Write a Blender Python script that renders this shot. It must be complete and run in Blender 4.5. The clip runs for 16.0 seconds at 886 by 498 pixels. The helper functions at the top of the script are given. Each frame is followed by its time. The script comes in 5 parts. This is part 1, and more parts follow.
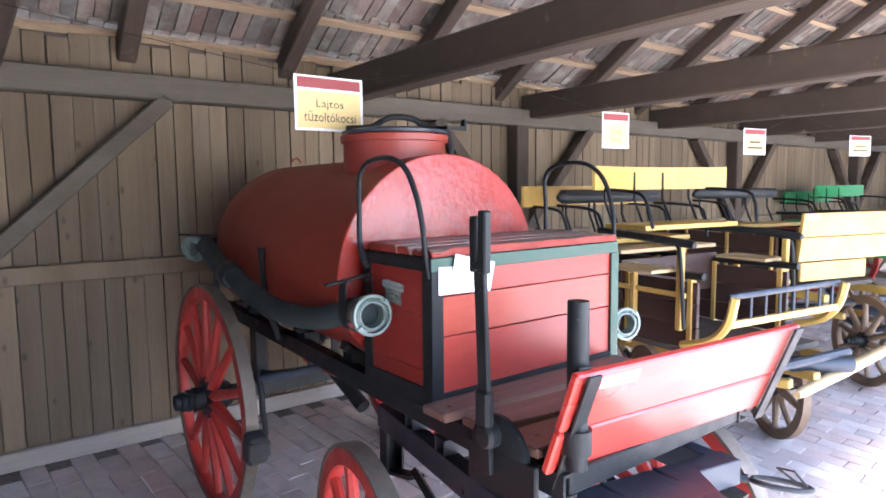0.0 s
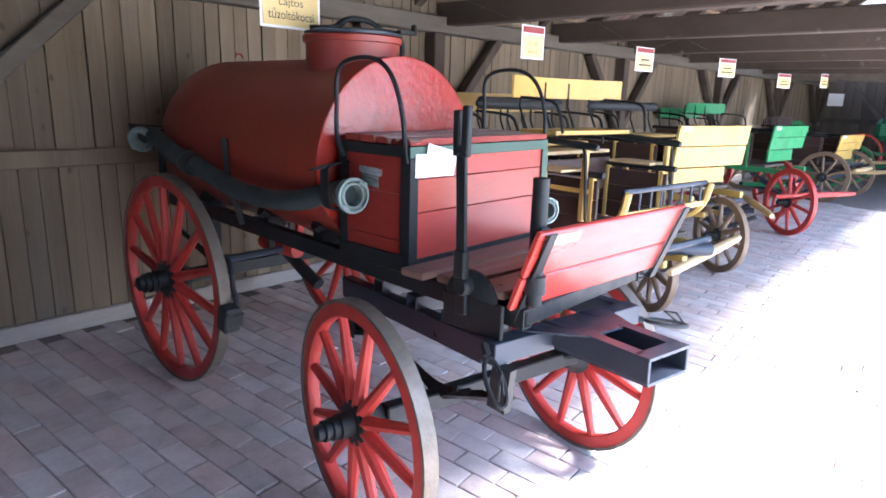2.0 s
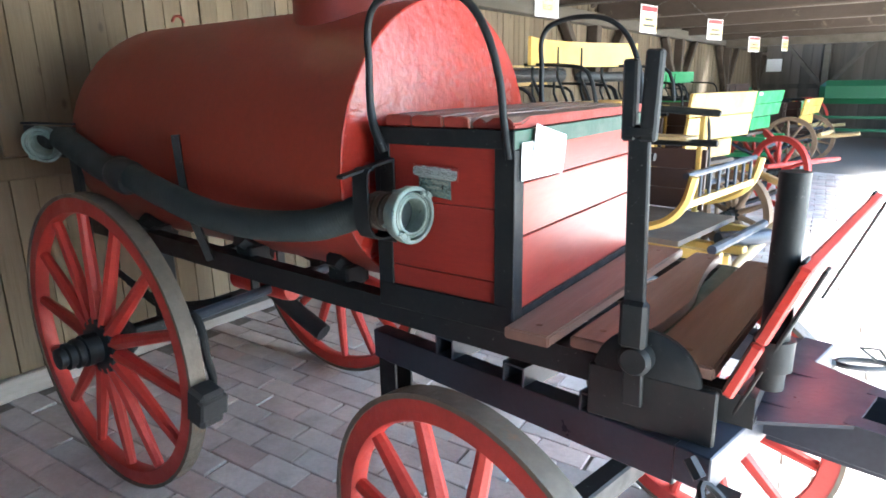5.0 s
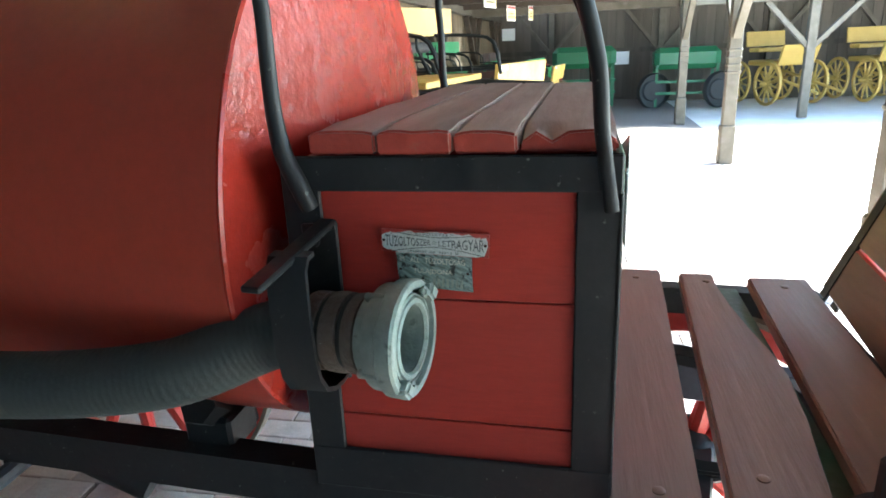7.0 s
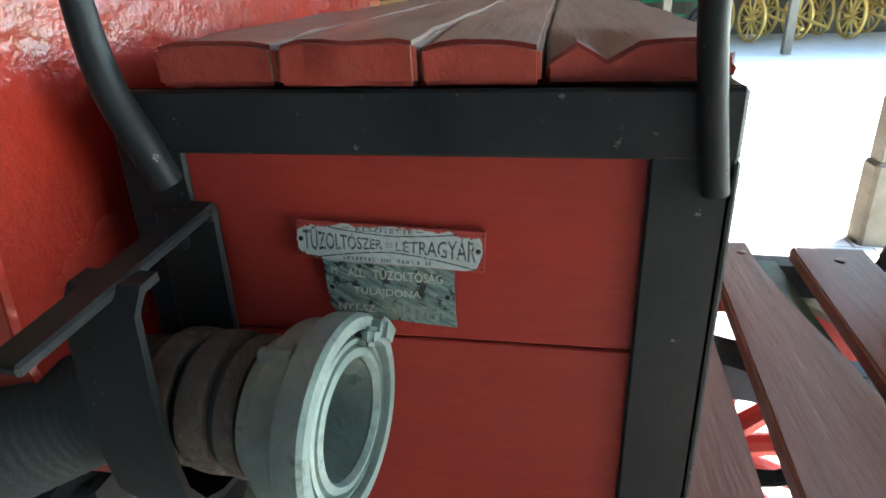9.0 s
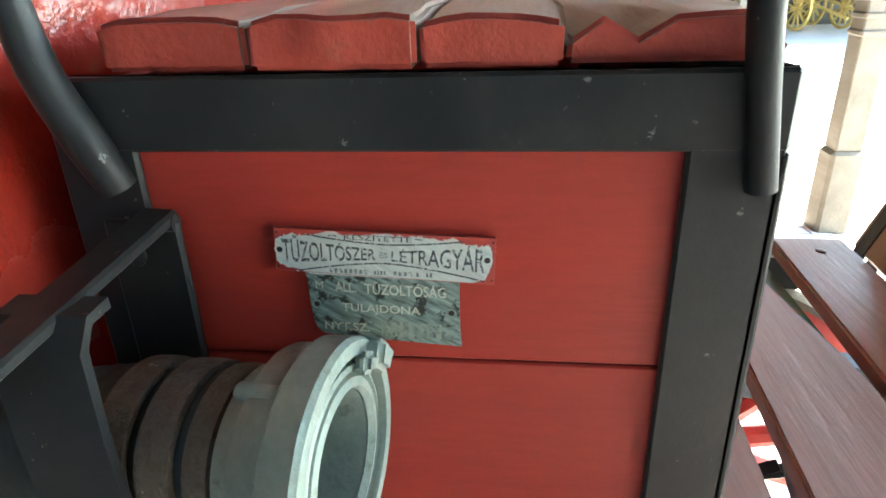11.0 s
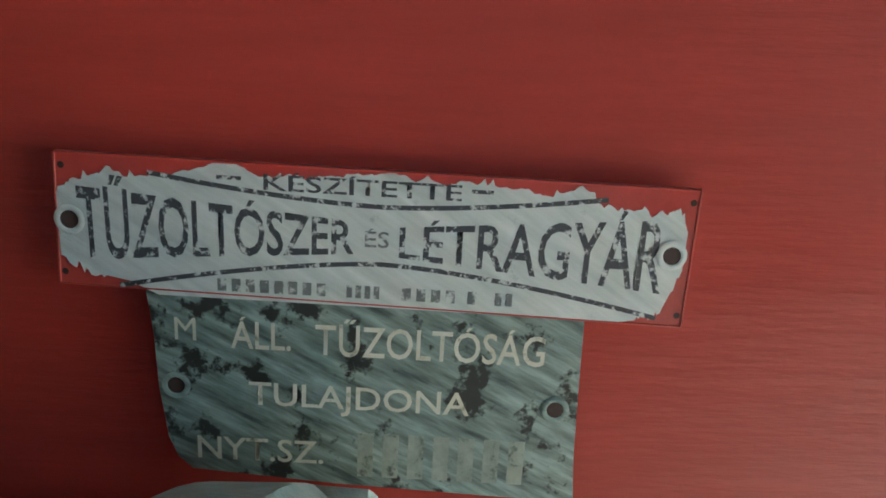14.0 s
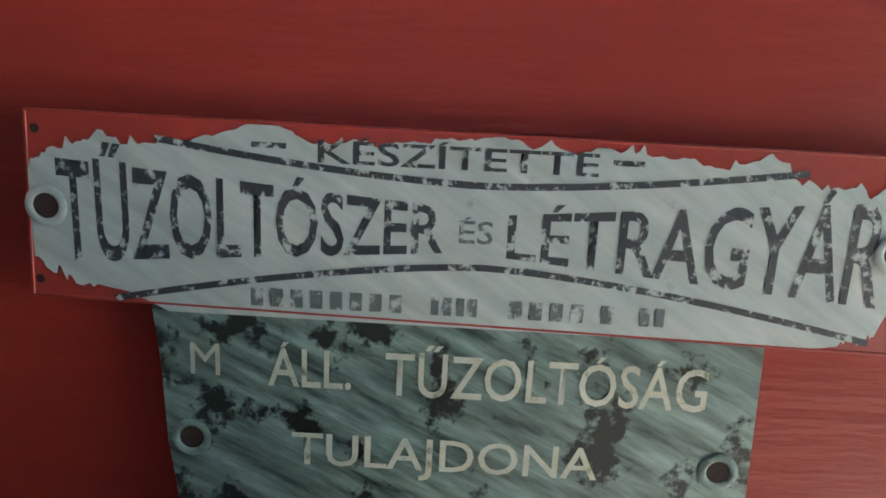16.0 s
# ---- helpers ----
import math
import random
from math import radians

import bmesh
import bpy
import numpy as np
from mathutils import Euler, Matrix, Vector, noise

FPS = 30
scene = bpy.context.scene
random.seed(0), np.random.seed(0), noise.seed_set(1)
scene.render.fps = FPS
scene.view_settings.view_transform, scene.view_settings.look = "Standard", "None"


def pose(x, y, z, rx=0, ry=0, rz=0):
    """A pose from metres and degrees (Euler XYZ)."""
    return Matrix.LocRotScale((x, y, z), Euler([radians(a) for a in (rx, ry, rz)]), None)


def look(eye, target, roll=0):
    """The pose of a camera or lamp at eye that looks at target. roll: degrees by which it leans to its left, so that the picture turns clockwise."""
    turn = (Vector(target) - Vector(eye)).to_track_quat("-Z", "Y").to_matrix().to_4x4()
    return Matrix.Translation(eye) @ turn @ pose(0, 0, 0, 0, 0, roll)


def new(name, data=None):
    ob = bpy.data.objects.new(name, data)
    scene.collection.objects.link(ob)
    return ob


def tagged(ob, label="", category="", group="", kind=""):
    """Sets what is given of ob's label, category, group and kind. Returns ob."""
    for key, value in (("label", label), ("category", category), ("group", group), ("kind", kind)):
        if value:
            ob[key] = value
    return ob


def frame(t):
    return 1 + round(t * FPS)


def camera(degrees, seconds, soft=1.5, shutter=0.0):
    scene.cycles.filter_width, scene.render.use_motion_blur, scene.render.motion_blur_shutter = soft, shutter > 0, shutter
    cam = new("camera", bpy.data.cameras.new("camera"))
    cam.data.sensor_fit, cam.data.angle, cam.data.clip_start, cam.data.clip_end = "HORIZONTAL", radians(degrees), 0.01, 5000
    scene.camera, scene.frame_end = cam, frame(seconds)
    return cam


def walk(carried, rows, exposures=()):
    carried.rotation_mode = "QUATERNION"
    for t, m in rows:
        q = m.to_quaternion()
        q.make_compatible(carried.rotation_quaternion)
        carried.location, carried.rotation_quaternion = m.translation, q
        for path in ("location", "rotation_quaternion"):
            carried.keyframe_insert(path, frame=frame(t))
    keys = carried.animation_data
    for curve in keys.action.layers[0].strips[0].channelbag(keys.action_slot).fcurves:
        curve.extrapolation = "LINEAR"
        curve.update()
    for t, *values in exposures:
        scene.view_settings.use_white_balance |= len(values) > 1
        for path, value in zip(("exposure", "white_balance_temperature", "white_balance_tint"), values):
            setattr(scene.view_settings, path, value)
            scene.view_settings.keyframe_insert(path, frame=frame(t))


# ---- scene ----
cam = camera(70.5, 16.0, soft=1.75)
EXPO = 3.35
PATH = [
    (0, (-1.103, -1.481, 1.606), (0.102, 0.104, 1.414), -0.6),
    (0.5, (-1.268, -1.522, 1.604), (0.041, -0.029, 1.357), -1.7),
    (1, (-1.459, -1.52, 1.592), (-0.052, -0.131, 1.29), -2.2),
    (1.5, (-1.557, -1.547, 1.573), (-0.117, -0.222, 1.16), 1.1),
    (2, (-1.599, -1.578, 1.573), (-0.152, -0.28, 1.102), 1.7),
    (2.5, (-1.611, -1.57, 1.573), (-0.138, -0.308, 1.085), 1.1),
    (3, (-1.596, -1.486, 1.561), (-0.143, -0.199, 1.078), 1.9),
    (3.2, (-1.568, -1.42, 1.558), (-0.122, -0.131, 1.061), 2.5),
    (5.3, (-1.115, -0.504, 1.496), (0.489, 0.567, 0.968), -1.5),
    (5.5, (-1.045, -0.413, 1.507), (0.583, 0.609, 0.956), -1.3),
    (6, (-0.905, -0.245, 1.519), (0.785, 0.673, 0.971), -1.0),
    (6.5, (-0.793, -0.077, 1.512), (1.007, 0.586, 0.946), -1.5),
    (7, (-0.703, 0.066, 1.514), (1.153, 0.495, 0.905), -2.6),
    (7.5, (-0.616, 0.096, 1.5), (1.246, 0.398, 0.835), -1.4),
    (8, (-0.504, 0.079, 1.478), (1.323, 0.477, 0.769), -0.3),
    (8.5, (-0.429, 0.088, 1.462), (1.373, 0.496, 0.696), -0.0),
    (8.7, (-0.409, 0.111, 1.46), (1.391, 0.489, 0.676), -1.3),
    (11, (-0.336, 0.161, 1.445), (1.478, 0.385, 0.634), -1.9),
    (11.5, (-0.313, 0.179, 1.434), (1.508, 0.356, 0.627), -1.2),
    (12, (-0.275, 0.193, 1.404), (1.578, 0.33, 0.663), -0.6),
    (12.5, (-0.224, 0.199, 1.369), (1.661, 0.357, 0.722), -0.6),
    (13, (-0.183, 0.213, 1.349), (1.725, 0.288, 0.756), 0.5),
    (13.5, (-0.156, 0.22, 1.333), (1.769, 0.244, 0.79), 1.1),
    (14, (-0.131, 0.224, 1.322), (1.809, 0.222, 0.835), 1.3),
    (14.5, (-0.106, 0.229, 1.312), (1.846, 0.227, 0.877), 1.4),
    (15, (-0.096, 0.233, 1.313), (1.85, 0.243, 0.854), 1.2),
    (15.5, (-0.096, 0.237, 1.31), (1.858, 0.248, 0.886), 1.3),
    (16, (-0.095, 0.241, 1.309), (1.859, 0.272, 0.885), 0.9),
]
walk(cam, [(t, look(eye, target, roll)) for t, eye, target, roll in PATH],
     exposures=[(0.0, EXPO + 0.2, 5650, 17), (2.5, EXPO - 0.13, 5450, 15), (5.5, EXPO + 0.6, 5850, 1), (7.0, EXPO + 0.5, 5950, -2), (8.5, EXPO + 0.35, 6000, -4), (11.0, EXPO + 1.15, 6450, -3), (12.5, EXPO + 1.05, 6500, -1), (13.5, EXPO + 0.72, 6500, 1), (16.0, EXPO + 0.6, 6500, 1)])

# ---- light ----
SUN_EL, SUN_AZ = radians(50), radians(38)      # azimuth from -y towards +x
world = bpy.data.worlds.new("world")
scene.world = world
world.use_nodes = True
wn = world.node_tree.nodes
sky = wn.new("ShaderNodeTexSky")
sky.sky_type = "NISHITA"
sky.sun_disc = False
sky.sun_elevation = SUN_EL
sun_dir = Vector((math.sin(SUN_AZ) * math.cos(SUN_EL), -math.cos(SUN_AZ) * math.cos(SUN_EL), math.sin(SUN_EL)))
sky.sun_rotation = math.atan2(sun_dir.x, sun_dir.y)
world.node_tree.links.new(sky.outputs[0], wn["Background"].inputs[0])
wn["Background"].inputs[1].default_value = 0.15
sun_data = bpy.data.lights.new("sun", "SUN")
sun_data.energy, sun_data.angle, sun_data.color = 5.0, radians(14), (1.0, 0.96, 0.91)
sun = new("sun", sun_data)
sun.rotation_euler = (-sun_dir).to_track_quat("-Z", "Y").to_euler()


# ---- materials ----
def mat(name, c1, c2, scale=6.0, rough=0.6, metal=0.0, bump=0.15, fine=90.0, stretch=(1, 1, 1), rand=0.0,
        dirt=None, dirt_scale=3.0, dirt_amt=0.5, rough_var=0.15, dirt_edge=0.12, island=False, coat=0.0, hue=0.0, rot=0.0, spec=0.5, knots=0.0, chips=None):
    m = bpy.data.materials.new(name)
    m.use_nodes = True
    nt = m.node_tree
    n, l = nt.nodes, nt.links
    b = n["Principled BSDF"]
    b.inputs["Metallic"].default_value = metal
    b.inputs["Coat Weight"].default_value = coat
    b.inputs["Specular IOR Level"].default_value = spec
    tc = n.new("ShaderNodeTexCoord")
    oi = n.new("ShaderNodeObjectInfo")
    off = n.new("ShaderNodeVectorMath")
    off.operation = "MULTIPLY_ADD"
    l.new(oi.outputs["Random"], off.inputs[0])
    off.inputs[1].default_value = (17.0, 9.0, 13.0)
    l.new(tc.outputs["Object"], off.inputs[2])
    mp = n.new("ShaderNodeMapping")
    mp.vector_type = "TEXTURE"
    mp.inputs["Rotation"].default_value = (radians(rot), 0, 0)
    mp.inputs["Scale"].default_value = tuple(1 / v for v in stretch)
    l.new(off.outputs[0], mp.inputs[0])

    def noise_tex(s, detail=6.0, rgh=0.6, src=mp):
        t = n.new("ShaderNodeTexNoise")
        t.inputs["Scale"].default_value = s
        t.inputs["Detail"].default_value = detail
        t.inputs["Roughness"].default_value = rgh
        l.new(src.outputs[0], t.inputs["Vector"])
        return t.outputs["Fac"]

    def mix(f, a, c):
        x = n.new("ShaderNodeMix")
        x.data_type = "RGBA"
        l.new(f, x.inputs[0])
        for k, v in ((6, a), (7, c)):
            if isinstance(v, tuple):
                x.inputs[k].default_value = (*v, 1)
            else:
                l.new(v, x.inputs[k])
        return x.outputs[2]

    def span(f, lo, hi, to0=0.0, to1=1.0):
        r = n.new("ShaderNodeMapRange")
        r.inputs[1].default_value, r.inputs[2].default_value = lo, hi
        r.inputs[3].default_value, r.inputs[4].default_value = to0, to1
        l.new(f, r.inputs[0])
        return r.outputs[0]

    big = noise_tex(scale)
    col = mix(span(big, 0.3, 0.7), c1, c2)
    finef = noise_tex(fine, 4.0)
    col = mix(span(finef, 0.35, 0.75, 0.0, 0.35), col, tuple(v * 0.6 for v in c1))
    if dirt:
        d = noise_tex(dirt_scale, 8.0, 0.65, off)
        col = mix(span(d, 0.62 - dirt_amt * 0.3, 0.62 - dirt_amt * 0.3 + dirt_edge), col, dirt)
    if chips:
        c = noise_tex(chips[1], 5.0, 0.7, off)
        col = mix(span(c, chips[2], chips[2] + 0.02), col, chips[0])
    if knots:
        vo = n.new("ShaderNodeTexVoronoi")
        vo.inputs["Scale"].default_value = knots
        vm = n.new("ShaderNodeMapping")
        vm.inputs["Scale"].default_value = (1.0, 0.3, 0.55)
        l.new(off.outputs[0], vm.inputs[0])
        l.new(vm.outputs[0], vo.inputs["Vector"])
        col = mix(span(vo.outputs["Distance"], 0.05, 0.13, 0.75, 0.0), col, (0.055, 0.035, 0.022))
    if rand:
        hsv = n.new("ShaderNodeHueSaturation")
        src = oi.outputs["Random"]
        if island:
            g = n.new("ShaderNodeNewGeometry")
            src = g.outputs["Random Per Island"]
        l.new(span(src, 0, 1, 1 - rand, 1 + rand), hsv.inputs["Value"])
        if hue:
            wob = n.new("ShaderNodeMath")
            wob.operation = "FRACT"
            mul = n.new("ShaderNodeMath")
            mul.operation = "MULTIPLY"
            mul.inputs[1].default_value = 7.31
            l.new(src, mul.inputs[0])
            l.new(mul.outputs[0], wob.inputs[0])
            l.new(span(wob.outputs[0], 0, 1, 0.5 - hue, 0.5 + hue), hsv.inputs["Hue"])
            l.new(span(wob.outputs[0], 0, 1, 1.25, 0.6), hsv.inputs["Saturation"])
        l.new(col, hsv.inputs["Color"])
        col = hsv.outputs[0]
    l.new(col, b.inputs["Base Color"])
    l.new(span(big, 0.3, 0.7, max(rough - rough_var, 0.05), min(rough + rough_var, 1)), b.inputs["Roughness"])
    if bump:
        bp = n.new("ShaderNodeBump")
        bp.inputs["Strength"].default_value = bump
        bp.inputs["Distance"].default_value = 0.01
        add = n.new("ShaderNodeMath")
        l.new(finef, add.inputs[0])
        l.new(big, add.inputs[1])
        l.new(add.outputs[0], bp.inputs["Height"])
        l.new(bp.outputs[0], b.inputs["Normal"])
    return m


M_tank = mat("tank_paint", (0.27, 0.034, 0.018), (0.235, 0.031, 0.018), 1.6, 0.46, bump=0.04, fine=55, rough_var=0.05)
M_tankface = mat("tank_face_paint", (0.34, 0.030, 0.019), (0.29, 0.027, 0.018), 9, 0.25, bump=0.32, fine=38, rough_var=0.08, spec=0.45)
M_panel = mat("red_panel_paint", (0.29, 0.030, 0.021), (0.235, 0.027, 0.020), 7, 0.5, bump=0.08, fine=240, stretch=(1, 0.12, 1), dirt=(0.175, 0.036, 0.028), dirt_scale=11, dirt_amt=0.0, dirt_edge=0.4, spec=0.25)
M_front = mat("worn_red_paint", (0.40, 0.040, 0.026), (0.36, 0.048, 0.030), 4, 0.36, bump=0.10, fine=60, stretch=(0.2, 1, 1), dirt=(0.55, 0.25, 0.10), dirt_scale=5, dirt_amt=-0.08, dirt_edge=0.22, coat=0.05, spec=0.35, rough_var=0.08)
M_lid = mat("weathered_lid_paint", (0.28, 0.195, 0.160), (0.21, 0.142, 0.118), 7, 0.5, bump=0.3, fine=70, stretch=(0.12, 1, 1), dirt=(0.17, 0.06, 0.045), dirt_scale=5, dirt_amt=-0.1, dirt_edge=0.25, rand=0.12)
M_dash = mat("bright_red_dash_paint", (0.58, 0.055, 0.04), (0.50, 0.05, 0.036), 5, 0.35, bump=0.08, fine=60, stretch=(0.2, 1, 1))
M_lidend = mat("lid_end_paint", (0.31, 0.042, 0.028), (0.22, 0.038, 0.027), 14, 0.62, bump=0.2, fine=90, spec=0.3, dirt=(0.17, 0.085, 0.065), dirt_scale=30, dirt_amt=0.0, dirt_edge=0.2)
M_foot = mat("footboard_paint", (0.205, 0.118, 0.086), (0.165, 0.100, 0.074), 9, 0.45, bump=0.16, fine=70, stretch=(0.09, 1, 1), rand=0.1, dirt=(0.20, 0.065, 0.05), dirt_scale=7, dirt_amt=-0.12, dirt_edge=0.2)
M_wheel = mat("red_wheel_paint", (0.45, 0.035, 0.026), (0.36, 0.032, 0.024), 6, 0.5, bump=0.2, fine=70, dirt=(0.22, 0.10, 0.07), dirt_scale=9, dirt_amt=-0.05, dirt_edge=0.15)
M_tyre = mat("rusty_steel_tyre", (0.16, 0.13, 0.10), (0.11, 0.10, 0.08), 12, 0.55, 0.35, bump=0.3, fine=60, dirt=(0.20, 0.12, 0.07), dirt_scale=12, dirt_amt=0.1)
M_iron = mat("black_iron_paint", (0.012, 0.014, 0.015), (0.020, 0.022, 0.022), 14, 0.48, spec=0.22, bump=0.05, fine=80, dirt=(0.042, 0.044, 0.038), dirt_scale=10, dirt_amt=0.08, dirt_edge=0.35, chips=((0.11, 0.12, 0.108), 85.0, 0.665))
M_steel = mat("dark_blue_grey_steel", (0.023, 0.030, 0.042), (0.034, 0.042, 0.056), 8, 0.42, spec=0.35, bump=0.06, fine=70, dirt=(0.06, 0.065, 0.065), dirt_scale=14, dirt_amt=-0.2)
M_greenlip = mat("dark_green_paint", (0.014, 0.052, 0.030), (0.020, 0.072, 0.042), 10, 0.45, bump=0.08, fine=80, dirt=(0.015, 0.02, 0.018), dirt_scale=12, dirt_amt=0.0)
M_hose = mat("rubber_hose", (0.014, 0.021, 0.020), (0.022, 0.031, 0.029), 10, 0.78, bump=0.14, fine=120, dirt=(0.06, 0.07, 0.062), dirt_scale=14, dirt_amt=-0.1)
M_band = mat("rusty_band", (0.085, 0.082, 0.068), (0.115, 0.085, 0.060), 30, 0.6, 0.2, bump=0.5, fine=120, dirt=(0.10, 0.11, 0.10), dirt_scale=40, dirt_amt=-0.1, chips=((0.40, 0.43, 0.39), 55.0, 0.68))
M_alu = mat("dull_aluminium", (0.25, 0.31, 0.28), (0.165, 0.215, 0.195), 26, 0.52, 0.25, bump=0.16, fine=160, dirt=(0.085, 0.105, 0.092), dirt_scale=38, dirt_amt=0.03)
M_board = mat("aged_pine_board", (0.182, 0.134, 0.080), (0.124, 0.090, 0.054), 4, 0.8, bump=0.3, fine=60, stretch=(1.0, 1.0, 0.07), rand=0.2, dirt=(0.105, 0.088, 0.07), dirt_scale=2.2, dirt_amt=0.35, dirt_edge=0.4, knots=8.0)
# red plank paint with the orange glare of the yard put into its colour
M_frontglare = mat("orange_glare_paint", (0.42, 0.070, 0.040), (0.38, 0.058, 0.036), 3, 0.34, bump=0.12, fine=60, stretch=(0.2, 1, 1), dirt=(0.26, 0.08, 0.04), dirt_scale=26, dirt_amt=-0.2, coat=0.05, spec=0.35, rough_var=0.08)
M_dark = mat("dark_board", (0.10, 0.08, 0.06), (0.07, 0.056, 0.045), 4, 0.85, bump=0.3, fine=60, stretch=(1.0, 1.0, 0.07), rand=0.25)
M_beam = mat("grey_beam", (0.110, 0.092, 0.066), (0.082, 0.069, 0.050), 6, 0.8, bump=0.4, fine=60, stretch=(0.12, 1, 1), dirt=(0.11, 0.09, 0.075), dirt_scale=6, dirt_amt=0.15)
M_sill = mat("pale_sill_plank", (0.36, 0.31, 0.275), (0.27, 0.235, 0.205), 5, 0.8, bump=0.3, fine=60, stretch=(0.12, 1, 1), dirt=(0.20, 0.17, 0.14), dirt_scale=5, dirt_amt=0.05, dirt_edge=0.3)
M_beamx = mat("brown_beam", (0.064, 0.044, 0.029), (0.045, 0.032, 0.021), 6, 0.8, bump=0.4, fine=60, stretch=(1, 0.12, 0.2), dirt=(0.16, 0.13, 0.10), dirt_scale=5, dirt_amt=0.0)
M_batten = mat("batten_wood", (0.40, 0.29, 0.18), (0.30, 0.21, 0.13), 8, 0.8, bump=0.3, stretch=(0.1, 1, 1), rand=0.2)
M_tile = mat("clay_tile", (0.185, 0.142, 0.112), (0.130, 0.102, 0.084), 9, 0.85, bump=0.4, fine=50, rand=0.33, island=True, hue=0.02, dirt=(0.21, 0.20, 0.165), dirt_scale=5, dirt_amt=0.35)
M_brick = mat("worn_floor_brick", (0.57, 0.485, 0.435), (0.44, 0.375, 0.33), 7, 0.6, bump=0.35, fine=60, rand=0.14, hue=0.016, dirt=(0.28, 0.25, 0.20), dirt_scale=3.5, dirt_amt=0.12, dirt_edge=0.30)
M_brickj = mat("worn_floor_bricks", (0.57, 0.485, 0.435), (0.44, 0.375, 0.33), 7, 0.6, bump=0.35, fine=60, rand=0.14, hue=0.016, island=True, dirt=(0.28, 0.25, 0.20), dirt_scale=2.0, dirt_amt=0.12, dirt_edge=0.30)
M_soil = mat("sandy_joint", (0.21, 0.18, 0.155), (0.14, 0.12, 0.10), 30, 0.95, bump=0.4)
M_yard = mat("pale_gravel", (0.72, 0.68, 0.62), (0.62, 0.58, 0.52), 3, 0.95, bump=0.5, fine=40)
M_yellow = mat("yellow_paint", (0.52, 0.34, 0.085), (0.45, 0.29, 0.07), 6, 0.45, bump=0.08, rand=0.08, dirt=(0.42, 0.28, 0.10), dirt_scale=6, dirt_amt=-0.1)
M_green = mat("green_paint", (0.035, 0.26, 0.085), (0.03, 0.22, 0.075), 6, 0.45, bump=0.12)
M_dkgreen = mat("machine_green_paint", (0.015, 0.10, 0.04), (0.02, 0.12, 0.05), 6, 0.55, bump=0.12)
M_brown = mat("dark_brown_board", (0.06, 0.03, 0.022), (0.045, 0.024, 0.02), 6, 0.5, bump=0.2, stretch=(0.2, 0.2, 1))
M_leather = mat("black_leather", (0.02, 0.022, 0.024), (0.03, 0.032, 0.034), 12, 0.5, bump=0.3)
M_pole = mat("pale_wood_pole", (0.50, 0.38, 0.20), (0.42, 0.30, 0.15), 7, 0.55, bump=0.2, stretch=(1, 0.1, 1))
M_rim = mat("brown_wood_rim", (0.20, 0.13, 0.08), (0.15, 0.10, 0.06), 8, 0.6, bump=0.2)
M_white = mat("white_card", (0.80, 0.80, 0.80), (0.74, 0.74, 0.74), 5, 0.6, bump=0.03)
M_signy = mat("yellow_card", (0.72, 0.55, 0.22), (0.68, 0.50, 0.20), 5, 0.5, bump=0.02)
M_signr = mat("maroon_card", (0.25, 0.035, 0.035), (0.22, 0.03, 0.03), 5, 0.5, bump=0.02)
M_ink = mat("black_ink", (0.03, 0.03, 0.03), (0.04, 0.04, 0.04), 20, 0.6, bump=0.0)
M_pwhite = mat("plate_white_paint", (0.46, 0.51, 0.49), (0.31, 0.36, 0.345), 300, 0.5, 0.1, bump=0.06, fine=700, stretch=(1, 0.12, 1), rot=35, dirt=(0.22, 0.26, 0.245), dirt_scale=200, dirt_amt=-0.08)
M_pink = mat("plate_worn_lettering", (0.018, 0.024, 0.030), (0.03, 0.036, 0.042), 120, 0.55, bump=0.1, fine=600, dirt=(0.36, 0.40, 0.385), dirt_scale=520, dirt_amt=0.30, dirt_edge=0.08)
M_pinkf = mat("plate_faint_lettering", (0.07, 0.09, 0.09), (0.12, 0.14, 0.14), 120, 0.55, bump=0.1, fine=600, dirt=(0.38, 0.42, 0.40), dirt_scale=380, dirt_amt=0.38, dirt_edge=0.10)
M_brass = mat("patina_brass", (0.03, 0.05, 0.045), (0.26, 0.36, 0.325), 420, 0.45, 0.2, bump=0.05, fine=700, stretch=(1, 0.14, 1), rot=28, dirt=(0.012, 0.016, 0.013), dirt_scale=95, dirt_amt=0.22, dirt_edge=0.05)
M_brasst = mat("worn_brass_letters", (0.50, 0.52, 0.45), (0.40, 0.39, 0.29), 150, 0.5, 0.2, bump=0.1, fine=500, dirt=(0.13, 0.15, 0.11), dirt_scale=300, dirt_amt=0.12)
M_brassf = mat("faint_brass_strokes", (0.24, 0.29, 0.24), (0.14, 0.18, 0.15), 150, 0.5, 0.2, bump=0.1, fine=500, dirt=(0.05, 0.07, 0.06), dirt_scale=300, dirt_amt=0.2)
M_hole = mat("rivet_hole", (0.02, 0.01, 0.008), (0.03, 0.015, 0.01), 200, 0.8, bump=0)
M_panelplate = mat("painted_over_plate", (0.30, 0.032, 0.024), (0.25, 0.029, 0.022), 60, 0.42, bump=0.04, fine=400)
M_rubber = mat("black_rubber", (0.02, 0.02, 0.02), (0.035, 0.035, 0.035), 10, 0.8, bump=0.2)
# ---- mesh helpers ----
ORIGIN = {}


def box(bm, c, s, m=None, bevel=0.0):
    made = bmesh.ops.create_cube(bm, size=1.0)["verts"]
    t = Matrix.Translation(c) @ (m or Matrix()) @ Matrix.Diagonal((*s, 1))
    bmesh.ops.transform(bm, matrix=t, verts=made)
    if bevel:
        edges = list({e for v in made for e in v.link_edges})
        bmesh.ops.bevel(bm, geom=edges, offset=bevel, segments=1, affect="EDGES")


